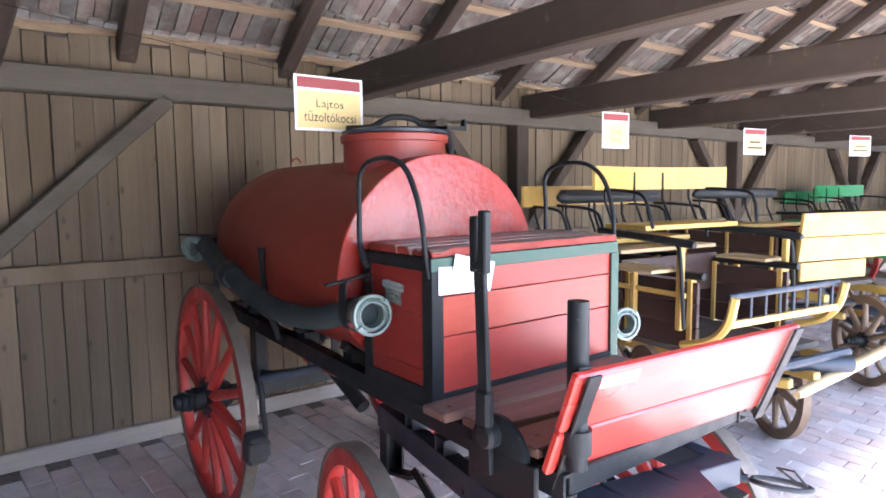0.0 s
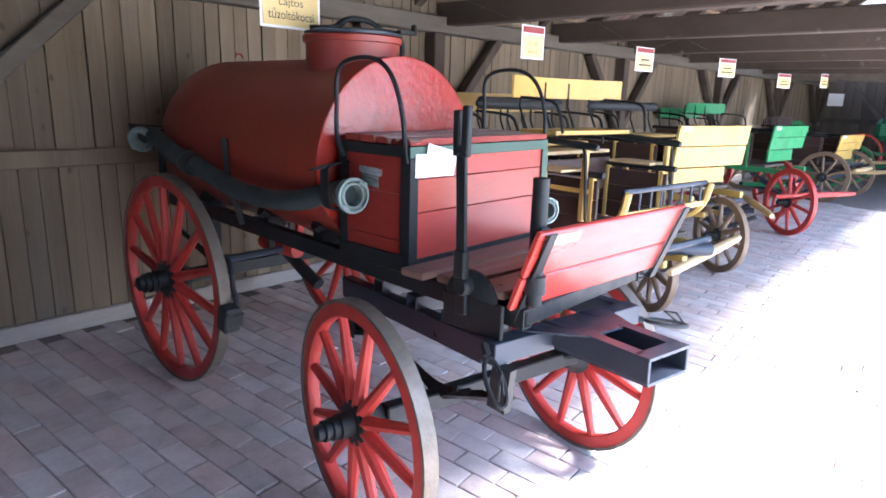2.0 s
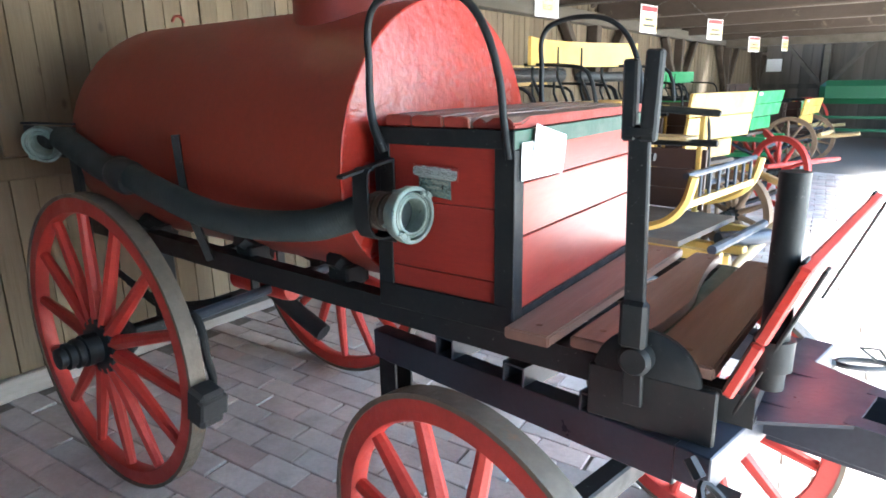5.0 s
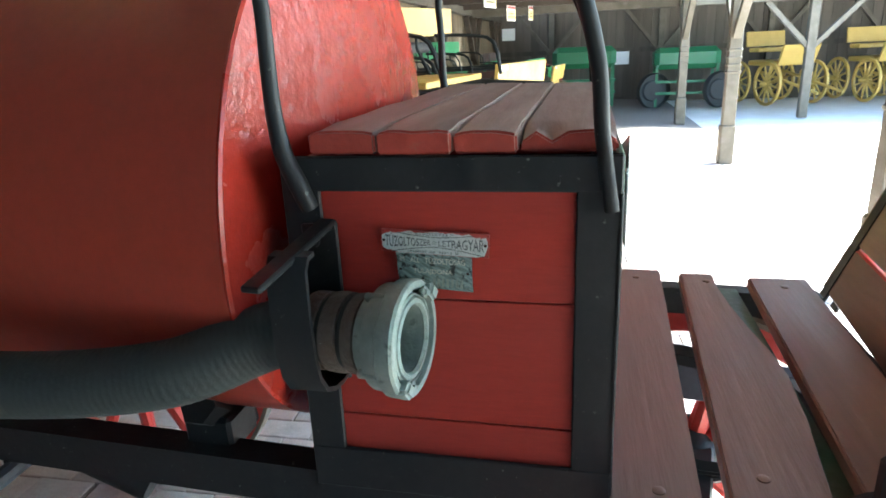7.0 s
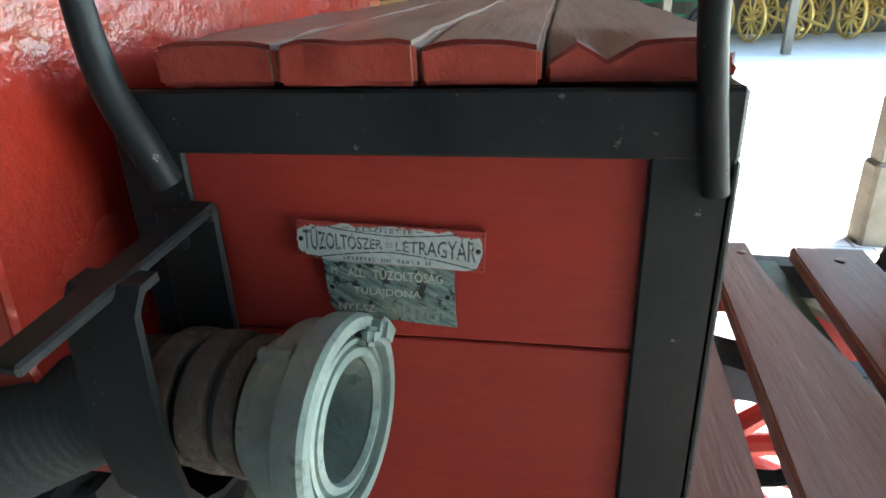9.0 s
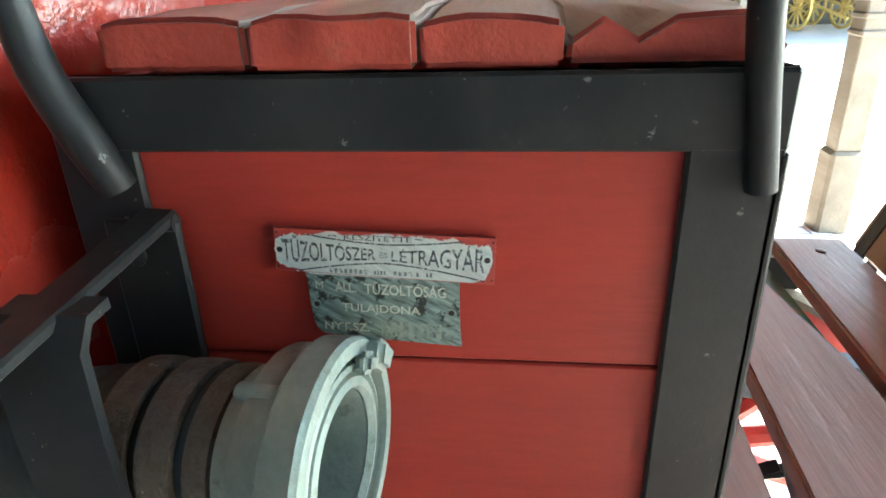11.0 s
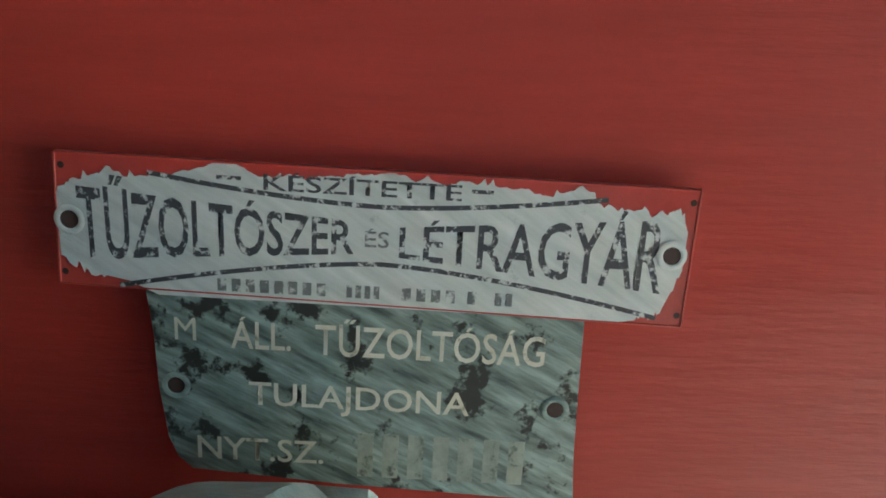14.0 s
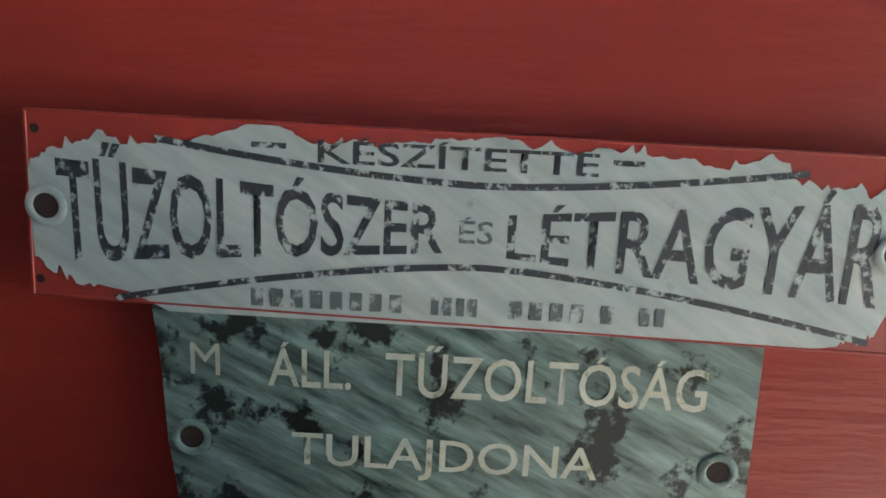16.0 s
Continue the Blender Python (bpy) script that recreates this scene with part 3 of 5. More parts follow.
# locker box
BX, ZB, ZT = 0.88, 0.945, 1.397
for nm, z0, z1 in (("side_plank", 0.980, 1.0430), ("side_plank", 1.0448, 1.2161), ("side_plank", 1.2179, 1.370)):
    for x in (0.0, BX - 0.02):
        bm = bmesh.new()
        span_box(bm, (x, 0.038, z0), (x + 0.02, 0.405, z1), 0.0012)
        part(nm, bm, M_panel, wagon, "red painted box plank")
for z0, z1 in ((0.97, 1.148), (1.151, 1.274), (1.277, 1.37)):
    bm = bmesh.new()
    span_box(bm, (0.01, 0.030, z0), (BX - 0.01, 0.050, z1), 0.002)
    # middle plank takes the red tinted orange for glare
    part("front_plank", bm, M_frontglare if z0 > 1.1 and z0 < 1.2 else M_front, wagon, "worn red box plank with pale knots")
bm = bmesh.new()
span_box(bm, (0.02, 0.400, 0.95), (BX - 0.02, 0.413, 1.39))
part("back_panel", bm, M_panel, wagon)
bm = bmesh.new()
span_box(bm, (0.01, 0.03, 0.95), (BX - 0.01, 0.412, 0.965))
part("box_floor", bm, M_foot, wagon)
F, FY, RY = 0.006, 0.022, 0.428
for x, s in ((0.0, -1), (BX, 1)):
    for y0, y1 in ((FY, 0.072), (0.378, RY)):
        bm = bmesh.new()
        span_box(bm, (min(x, x + s * F), y0, ZB - 0.02), (max(x, x + s * F), y1, ZT - 0.0005), 0.002)
        part("corner_iron", bm, M_iron, wagon, "black angle iron corner strip")
    bm = bmesh.new()
    span_box(bm, (min(x, x + s * (F + 0.0012)), FY, ZT - 0.042), (max(x, x + s * (F + 0.0012)), RY - 0.012, ZT), 0.002)
    span_box(bm, (min(x, x - s * 0.03), FY, ZT - 0.006), (max(x, x + s * F), RY - 0.012, ZT + 0.0006))
    part("top_iron", bm, M_iron, wagon, "scuffed black angle iron top edge")
    bm = bmesh.new()
    span_box(bm, (min(x, x + s * (F + 0.001)), FY, ZB - 0.02), (max(x, x + s * (F + 0.001)), RY, 0.991), 0.002)
    part("bottom_iron", bm, M_iron, wagon)
bm = bmesh.new()
span_box(bm, (-F, FY - 0.001, ZT - 0.042), (BX + F, FY + 0.007, ZT), 0.002)
part("front_top_iron", bm, M_greenlip, wagon, "dark green angle iron lip")
bm = bmesh.new()
span_box(bm, (-F, FY - 0.001, ZB - 0.02), (BX + F, FY + 0.007, 0.975), 0.002)
part("front_bottom_iron", bm, M_iron, wagon)
for x in (-F, BX - 0.035):
    bm = bmesh.new()
    span_box(bm, (x, FY - 0.002, ZB), (x + 0.045, FY + 0.006, ZT - 0.042), 0.002)
    part("front_corner_iron", bm, M_greenlip if x > 0 else M_iron, wagon)
# lid of the box: four gapped planks with broken ends
for k, (y0, y1, x0, z) in enumerate(((0.028, 0.1355, 0.004, 1.423), (0.1375, 0.2105, -0.004, 1.425), (0.2125, 0.3015, -0.007, 1.427), (0.3040, 0.387, -0.003, 1.427))):
    bm = bmesh.new()
    span_box(bm, (x0, y0, ZT + 0.002), (BX + 0.005, y1, z), 0.0)
    bmesh.ops.subdivide_edges(bm, edges=[e for e in bm.edges if abs(e.verts[0].co.x - e.verts[1].co.x) > 0.5], cuts=22)
    bmesh.ops.subdivide_edges(bm, edges=[e for e in bm.edges if abs(e.verts[0].co.y - e.verts[1].co.y) > 0.05], cuts=5)
    bmesh.ops.bevel(bm, geom=[e for e in bm.edges if len(e.link_faces) == 2 and e.calc_face_angle() > 1.0], offset=0.0028, segments=2, affect="EDGES")
    for v in bm.verts:
        p = v.co
        wob = noise.noise((p.x * 9, p.y * 30 + 7 * k, p.z * 40)) * 0.0022
        p.z += wob if p.z > ZT + 0.012 else 0
        p.y += noise.noise((p.x * 5 + 3, k * 5.0, p.z * 20)) * 0.0022
        if p.x < 0.06:
            p.x += noise.noise((p.y * 60, p.z * 70, k * 3.0)) * 0.006
            edge = min(abs(p.y - y0), abs(p.y - y1))
            if p.z > ZT + 0.02 and edge < 0.016:
                p.z -= (0.016 - edge) * (0.22 if k != 0 else 0.8)
            if k == 0 and p.z > ZT + 0.012 and abs(p.y - 0.102) < 0.016:
                p.z -= 0.013 * (1 - abs(p.y - 0.102) / 0.016)
    ob = part("lid_plank", bm, M_lid, wagon, "dusty worn red lid plank with a splintered end", 50)
    ob.data.materials.append(M_lidend)
    for f in ob.data.polygons:
        if f.normal.x < -0.55 or (k == 0 and f.normal.y < -0.6):
            f.material_index = 1
# hand rails
for x, s in ((-0.017, -1), (BX + 0.017, 1)):
    bm = bmesh.new()
    tube(bm, [(x - s * 0.006, 0.390, 1.335), (x, 0.399, 1.365), (x + s * 0.004, 0.412, 1.405), (x + s * 0.006, 0.417, 1.46), (x + s * 0.004, 0.417, 1.55), (x, 0.418, 1.635), (x, 0.385, 1.685), (x, 0.30, 1.706), (x, 0.20, 1.70), (x, 0.130, 1.663), (x, 0.083, 1.595), (x - s * 0.003, 0.054, 1.50), (x - s * 0.006, 0.046, 1.42), (x - s * 0.009, 0.033, 1.335)], [0.011, 0.012, 0.011, 0.0095, 0.0088, 0.0088, 0.0088, 0.0088, 0.0088, 0.0088, 0.0088, 0.0088, 0.0085, 0.0080], 16, 6)
    part("hand_rail", bm, M_iron, wagon, "black bent iron hand rail", 70)
# footboards and dash board
def taper_plank(ya0, ya1, yb0, yb1, x0, x1, nails, label, wane=()):
    z = 0.959
    bm = bmesh.new()
    pts = [(x0, ya0), (x0, ya1), (x1, yb1), (x1, yb0), *wane]
    lo = [bm.verts.new((x, y, z - 0.028)) for x, y in pts]
    hi = [bm.verts.new((x, y, z)) for x, y in pts]
    bm.faces.new(lo[::-1])
    bm.faces.new(hi)
    for i in range(len(pts)):
        j = (i + 1) % len(pts)
        bm.faces.new((lo[i], lo[j], hi[j], hi[i]))
    bmesh.ops.bevel(bm, geom=list(bm.edges), offset=0.004, segments=2, affect="EDGES")
    ob = part("footboard", bm, M_foot, wagon, label, 40)
    for x, y in nails:
        b2 = bmesh.new()
        lathe(b2, [(0.0085, z - 0.001), (0.0085, z + 0.0015), (0.005, z + 0.003), (0, z + 0.003)], Matrix.Translation((x, y, 0)) @ Matrix.Rotation(radians(-90), 4, "Y"), 12)
        part("bolt", b2, M_foot, ob)


taper_plank(-0.090, 0.022, -0.130, 0.016, -0.045, 0.866, ((0.010, -0.040), (0.805, -0.068)), "worn dark red foot plank")
taper_plank(-0.245, -0.125, -0.252, -0.173, -0.012, 0.848, ((0.055, -0.175), (0.792, -0.228)), "tapered worn dark red foot plank with a waney edge", ((0.74, -0.246), (0.64, -0.252), (0.53, -0.264), (0.43, -0.279), (0.345, -0.284), (0.20, -0.272)))
taper_plank(-0.425, -0.288, -0.457, -0.327, -0.012, 0.832, ((0.055, -0.36), (0.770, -0.393)), "worn dark red foot plank")
bm = bmesh.new()
beam(bm, (0.05, -0.276, 0.922), (0.83, -0.281, 0.922), 0.046, 0.012)
part("foot_bearer", bm, M_greenlip, wagon, "green painted bearer strip")
DASH = Matrix.Rotation(radians(-5.0), 4, "Z") @ Matrix.Rotation(math.atan2(0.36, 0.93), 4, "X")
dash_dir = DASH.to_3x3() @ Vector((0, 0, 1))
for a, b in ((0.0, 0.125), (0.130, 0.295)):
    bm = bmesh.new()
    base = Vector((0.445, -0.490, 0.908))
    p, q = base + dash_dir * a, base + dash_dir * b
    c = (p + q) / 2
    box(bm, c, (0.930, 0.024, b - a), DASH, 0.005)
    ob = part("dash_board", bm, M_dash, wagon, "bright red slanted dash plank with its shaded back coloured brown")
    # shade on the inner face is painted with the brown footboard colour
    ob.data.materials.append(M_foot)
    for f in ob.data.polygons:
        if f.normal.y > 0.7:
            f.material_index = 1
for x in (0.022, 0.872):
    bm = bmesh.new()
    for off in (-0.018, 0.018):
        p = Vector((x, -0.488 - 0.087 * (x - 0.485), 0.873)) + DASH.to_3x3() @ Vector((0, off, 0))
        beam(bm, p, p + dash_dir * 0.335, 0.042, 0.008, up=DASH.to_3x3() @ Vector((0, 1, 0)), bevel=0.002)
    part("dash_iron", bm, M_iron, wagon, "black iron strap on the dash")
bm = bmesh.new()
box(bm, Vector((0.445, -0.490, 0.908)) + DASH.to_3x3() @ Vector((-0.315, -0.0130, 0.262)), (0.13, 0.001, 0.032), DASH)
part("label_card", bm, M_white, wagon, "small white stuck-on label")
bm = bmesh.new()
tube(bm, [(0.03, -0.515, 0.93), (0.03, -0.515, 1.34)], 0.026, 20)
tube(bm, [(0.03, -0.515, 0.97), (0.03, -0.515, 1.03)], 0.036, 20)
part("holder_tube", bm, M_iron, wagon, "upright black tube socket")

# brake lever
bm = bmesh.new()
beam(bm, (-0.055, -0.285, 0.86), (-0.062, -0.268, 1.42), 0.016, 0.040, up=(0, 1, 0), bevel=0.003)
beam(bm, (-0.062, -0.250, 1.39), (-0.060, -0.246, 1.535), 0.024, 0.026, up=(0, 1, 0), bevel=0.004)
beam(bm, (-0.062, -0.284, 1.39), (-0.066, -0.290, 1.550), 0.024, 0.030, up=(0, 1, 0), bevel=0.004)
span_box(bm, (-0.075, -0.300, 1.395), (-0.050, -0.238, 1.420), 0.006)
part("brake_lever", bm, M_iron, wagon, "black forked brake lever")
bm = bmesh.new()
lathe(bm, [(0.0, -0.034), (0.104, -0.034), (0.110, -0.030), (0.110, -0.018), (0.0, -0.018)], Matrix.Translation((0, -0.30, 0.905)), 36, False)
span_box(bm, (-0.035, -0.44, 0.80), (-0.019, -0.18, 0.92), 0.004)
lathe(bm, [(0.0, -0.072), (0.026, -0.072), (0.034, -0.062), (0.034, -0.034)], Matrix.Translation((0, -0.285, 0.96)), 20)
part("brake_quadrant", bm, M_iron, wagon, "round black iron quadrant plate")
bm = bmesh.new()
span_box(bm, (-0.074, -0.306, 0.985), (-0.044, -0.252, 1.085), 0.008)
part("lever_collar", bm, M_iron, wagon)


# wheels
def wheel(parent, at, r, spokes, turn=None, flip=1, paint=None, tyre_mat=None, hub_mat=None, label="red spoked wooden wheel", seg=56, w=0.05):
    paint, tyre_mat, hub_mat = paint or M_wheel, tyre_mat or M_tyre, hub_mat or M_iron
    bm = bmesh.new()
    lathe(bm, [(r - 0.012, -w / 2 + 0.003), (r - 0.062, -w / 2), (r - 0.068, -w / 2 + 0.008), (r - 0.068, w / 2 - 0.008), (r - 0.062, w / 2), (r - 0.012, w / 2 - 0.003)], None, seg, loop=True)
    wh = part("wheel", bm, paint, parent, label, 40, at=at, turn=turn)
    bm = bmesh.new()
    lathe(bm, [(r, -w / 2 - 0.002), (r, w / 2 + 0.002), (r - 0.013, w / 2 + 0.002), (r - 0.013, -w / 2 - 0.002)], None, seg, loop=True)
    part("tyre", bm, tyre_mat, wh, "worn steel tyre", 40)
    h = r * 0.13
    bm = bmesh.new()
    lathe(bm, [(0, -0.085), (h * 0.8, -0.085), (h, -0.06), (h * 1.45, -0.03), (h * 1.5, -0.02), (h * 1.5, 0.030), (h * 1.42, 0.036), (h * 0.80, 0.040), (h * 0.76, 0.062), (0, 0.062)], Matrix.Diagonal((-flip, 1, 1, 1)), 24)
    part("hub", bm, hub_mat, wh, "black iron hub", 30)
    bm = bmesh.new()
    lathe(bm, [(h * 0.80, 0.06), (h * 0.80, 0.088), (h * 0.62, 0.090), (h * 0.62, 0.100), (h * 0.74, 0.102), (h * 0.74, 0.116), (h * 0.54, 0.118), (h * 0.54, 0.128), (h * 0.66, 0.130), (h * 0.66, 0.144), (h * 0.44, 0.146), (h * 0.44, 0.154), (h * 0.54, 0.156), (h * 0.50, 0.170), (h * 0.25, 0.176), (0, 0.176)], Matrix.Diagonal((-flip, 1, 1, 1)), 20)
    part("hub_cap", bm, hub_mat, wh, "", 30)
    for k in range(spokes):
        a = 2 * math.pi * (k + 0.35) / spokes
        c, s = math.cos(a), math.sin(a)
        bm = bmesh.new()
        tube(bm, [(-flip * 0.012, h * 1.2 * c, h * 1.2 * s), (-flip * 0.008, r * 0.34 * c, r * 0.34 * s), (0, (r - 0.10) * c, (r - 0.10) * s), (0, (r - 0.06) * c, (r - 0.06) * s)], [0.028, 0.025, 0.019, 0.018], 8)
        part("spoke", bm, paint, wh)
    return wh


RW, RWR, FWR = 1.555, 0.544, 0.442
wheel(wagon, (-0.212, RW, floor_z(RW) + RWR), RWR, 14, flip=1)
wheel(wagon, (0.93, RW, floor_z(RW) + RWR), RWR, 14, flip=-1)
STEER = radians(-11)
PIV = Vector((0.36, -0.17, 0))


def st(a, b, z=0.0):
    return PIV + Matrix.Rotation(STEER, 3, "Z") @ Vector((a, b, 0)) + Vector((0, 0, z))


sturn = Matrix.Rotation(STEER, 4, "Z")
pn, pf = st(-0.65, 0.035), st(0.495, 0.03)
wheel(wagon, (pn.x, pn.y, floor_z(pn.y) + FWR), FWR, 12, sturn, 1)
wheel(wagon, (pf.x, pf.y, floor_z(pf.y) + FWR), FWR, 12, sturn, -1)
bm = bmesh.new()
beam(bm, (-0.17, RW, 0.615), (0.90, RW, 0.615), 0.06, 0.07, bevel=0.006)
part("rear_axle", bm, M_iron, wagon)
bm = bmesh.new()
beam(bm, st(-0.57, 0, 0.455), st(0.48, 0, 0.455), 0.06, 0.07, bevel=0.006)
part("front_axle", bm, M_iron, wagon)
for p, zb, zt in ((Vector((0.03, RW, 0)), 0.66, 0.92), (Vector((0.83, RW, 0)), 0.66, 0.92)):
    bm = bmesh.new()
    for k in range(4):
        tube(bm, [p + Vector((0, -0.42 + 0.08 * k, zb + 0.13 - 0.028 * k)), p + Vector((0, 0, zb + 0.005 + 0.010 * (3 - k))), p + Vector((0, 0.42 - 0.08 * k, zb + 0.13 - 0.028 * k))], 0.016, 4, 5)
    span_box(bm, (p.x - 0.03, p.y - 0.04, zb - 0.02), (p.x + 0.03, p.y + 0.04, zt), 0.004)
    part("leaf_spring", bm, M_iron, wagon)
# steering frame
for a in (-0.338, 0.355):
    bm = bmesh.new()
    beam(bm, st(a, 0.70, 0.722), st(a, -0.28, 0.750), 0.055, 0.090, bevel=0.003)
    part("fore_carriage_side", bm, M_steel, wagon, "dark steel side beam of the fore carriage")
bm = bmesh.new()
beam(bm, st(-0.370, -0.316, 0.761), st(0.388, -0.316, 0.761), 0.075, 0.078, bevel=0.003)
part("fore_carriage_front", bm, M_steel, wagon, "dark steel front beam")
for b in (-0.085, 0.14, 0.385):
    bm = bmesh.new()
    for db, dz, wb, hz in ((-0.031, 0, 0.006, 0.064), (0.031, 0, 0.006, 0.064), (0, -0.029, 0.058, 0.006), (0, 0.029, 0.058, 0.006)):
        beam(bm, st(-0.365, b + db, 0.800 + dz), st(0.385, b + db, 0.800 + dz), wb, hz, bevel=0.001)
    part("fore_carriage_bolster", bm, M_steel, wagon, "hollow square steel cross tube")
bm = bmesh.new()
lathe(bm, [(0.30, 0.835), (0.30, 0.86), (0.25, 0.86), (0.25, 0.835)], Matrix.Translation((PIV.x, PIV.y + 0.1, 0)) @ Matrix.Rotation(radians(-90), 4, "Y"), 40, loop=True)
part("turntable_ring", bm, M_iron, wagon, "black turntable ring")
bm = bmesh.new()
beam(bm, st(0, -0.36, 0.735), st(0, -0.745, 0.743), 0.20, 0.010)
socket = part("drawbar_socket", bm, M_steel, wagon, "dark steel box socket for the draw pole")
for a in (-0.095, 0.095):
    bm = bmesh.new()
    beam(bm, st(a, -0.30, 0.778), st(a * 1.05, -0.745, 0.786), 0.012, 0.078, bevel=0.002)
    part("side_plate", bm, M_steel, socket)
q1 = 0.826
bm = bmesh.new()
beam(bm, st(0, -0.69, q1), st(0, -0.745, q1), 0.21, 0.010)
for a in (-0.085, 0.085):
    beam(bm, st(a, -0.50, q1), st(a, -0.70, q1), 0.045, 0.010)
part("top_plate", bm, M_steel, socket)
bm = bmesh.new()
vs = [bm.verts.new(st(a, b, z)) for a, b, z in ((-0.235, -0.295, 0.808), (0.235, -0.295, 0.808), (0.107, -0.52, 0.831), (-0.107, -0.52, 0.831))]
top = bm.faces.new(vs)
ex = bmesh.ops.extrude_face_region(bm, geom=[top])
bmesh.ops.translate(bm, vec=(0, 0, -0.008), verts=[g for g in ex["geom"] if isinstance(g, bmesh.types.BMVert)])
part("gusset_plate", bm, M_steel, socket)
for a, s in ((-0.40, -1), (0.44, 1)):
    bm = bmesh.new()
    c = st(a, -0.36, 0.755 if s < 0 else 0.728)
    d = Matrix.Rotation(STEER + (-0.3 if s < 0 else 0.9), 3, "Z") @ Matrix.Rotation(0.75 if s < 0 else 0.1, 3, "X")
    ring = [c + d @ Vector((0.03 * math.cos(t), -0.075 + 0.085 * math.sin(t), 0.0)) for t in np.linspace(0, 2 * math.pi, 17)]
    tube(bm, ring, 0.008, 6)
    tube(bm, [c + d @ Vector((0.0, 0.02, 0)), c + d @ Vector((0, 0.06, 0.0))], 0.014, 6)
    tube(bm, [c + d @ Vector((0.012, -0.12, 0.008)), c + d @ Vector((0.01, -0.06, 0.045)), c + d @ Vector((-0.01, -0.10, 0.05)), c + d @ Vector((-0.012, -0.14, 0.01))], 0.004, 5)
    part("trace_hook", bm, M_iron, wagon, "black snap hook for the traces")
for a in (-0.33, 0.35):
    bm = bmesh.new()
    for k in range(4):
        tube(bm, [st(a, 0.42 - 0.07 * k, 0.60 - 0.02 * k), st(a, 0.0, 0.475 + 0.010 * (3 - k)), st(a, -0.34 + 0.07 * k, 0.60 - 0.02 * k)], 0.017, 4, 5)
    for da, db, wa, wb in ((0, 0.675, 0.07, 0.008), (-0.031, 0.64, 0.008, 0.075), (0.031, 0.64, 0.008, 0.075)):
        beam(bm, st(a + da, db, 0.50), st(a + da, db, 0.678), wb, wa, up=st(1, 0) - st(0, 0), bevel=0.001)
    beam(bm, st(a, 0.66, 0.505), st(a, 0.40, 0.585), 0.06, 0.012)
    beam(bm, st(a, -0.34, 0.56), st(a, -0.36, 0.72), 0.075, 0.035, up=(1, 0, 0))
    part("front_spring", bm, M_iron, wagon, "black leaf spring pack")
# brake gear
bm = bmesh.new()
tube(bm, [(-0.155, 1.08, 0.80), (0.90, 1.14, 0.80)], 0.018, 10)
part("brake_shaft", bm, M_steel, wagon, "grey cross shaft of the brake")
for x, y in ((-0.155, 1.08), (0.90, 1.14)):
    bm = bmesh.new()
    tube(bm, [(x, y, 0.805), (x, y - 0.015, 0.79), (x, y - 0.035, 0.74), (x, y - 0.040, 0.67), (x, y - 0.060, 0.61), (x, y - 0.050, 0.57), (x, y - 0.02, 0.56)], 0.013, 10, 4)
    part("brake_arm", bm, M_iron, wagon, "curved black brake arm")
    bm = bmesh.new()
    yy, zz = RW - (RWR + 0.03) * math.cos(radians(7)), floor_z(RW) + RWR - (RWR + 0.03) * math.sin(radians(7))
    box(bm, (-0.212 if x < 0 else 0.93, yy, zz), (0.085, 0.085, 0.125), Matrix.Rotation(radians(12), 4, "X"), 0.012)
    box(bm, (-0.212 if x < 0 else 0.93, yy - 0.035, zz), (0.095, 0.03, 0.07), Matrix.Rotation(radians(12), 4, "X"), 0.006)
    part("brake_block", bm, M_rubber, wagon, "worn black brake block")
for x in (0.10, 0.22, 0.62):
    bm = bmesh.new()
    beam(bm, (x, 1.10, 0.80), (x, 1.10, 0.93), 0.03, 0.012, up=(0, 1, 0))
    part("hanger", bm, M_iron, wagon)
bm = bmesh.new()
lathe(bm, [(0, 1.02), (0.040, 1.02), (0.045, 1.05), (0.045, 1.32), (0, 1.32)], Matrix.Translation((0.20, 0, 0.80)) @ Matrix.Rotation(radians(90), 4, "Z"), 24)
part("outlet_pot", bm, M_wheel, wagon, "red outlet valve pot")
bm = bmesh.new()
tube(bm, [(0.25, 1.20, 0.76), (0.30, 1.12, 0.66), (0.31, 1.0, 0.60)], 0.034, 14)
part("drain_pipe", bm, M_iron, wagon, "short black drain pipe")

# suction hose, its couplings and cradles
CPL = Vector((-0.075, 0.251, 1.199))


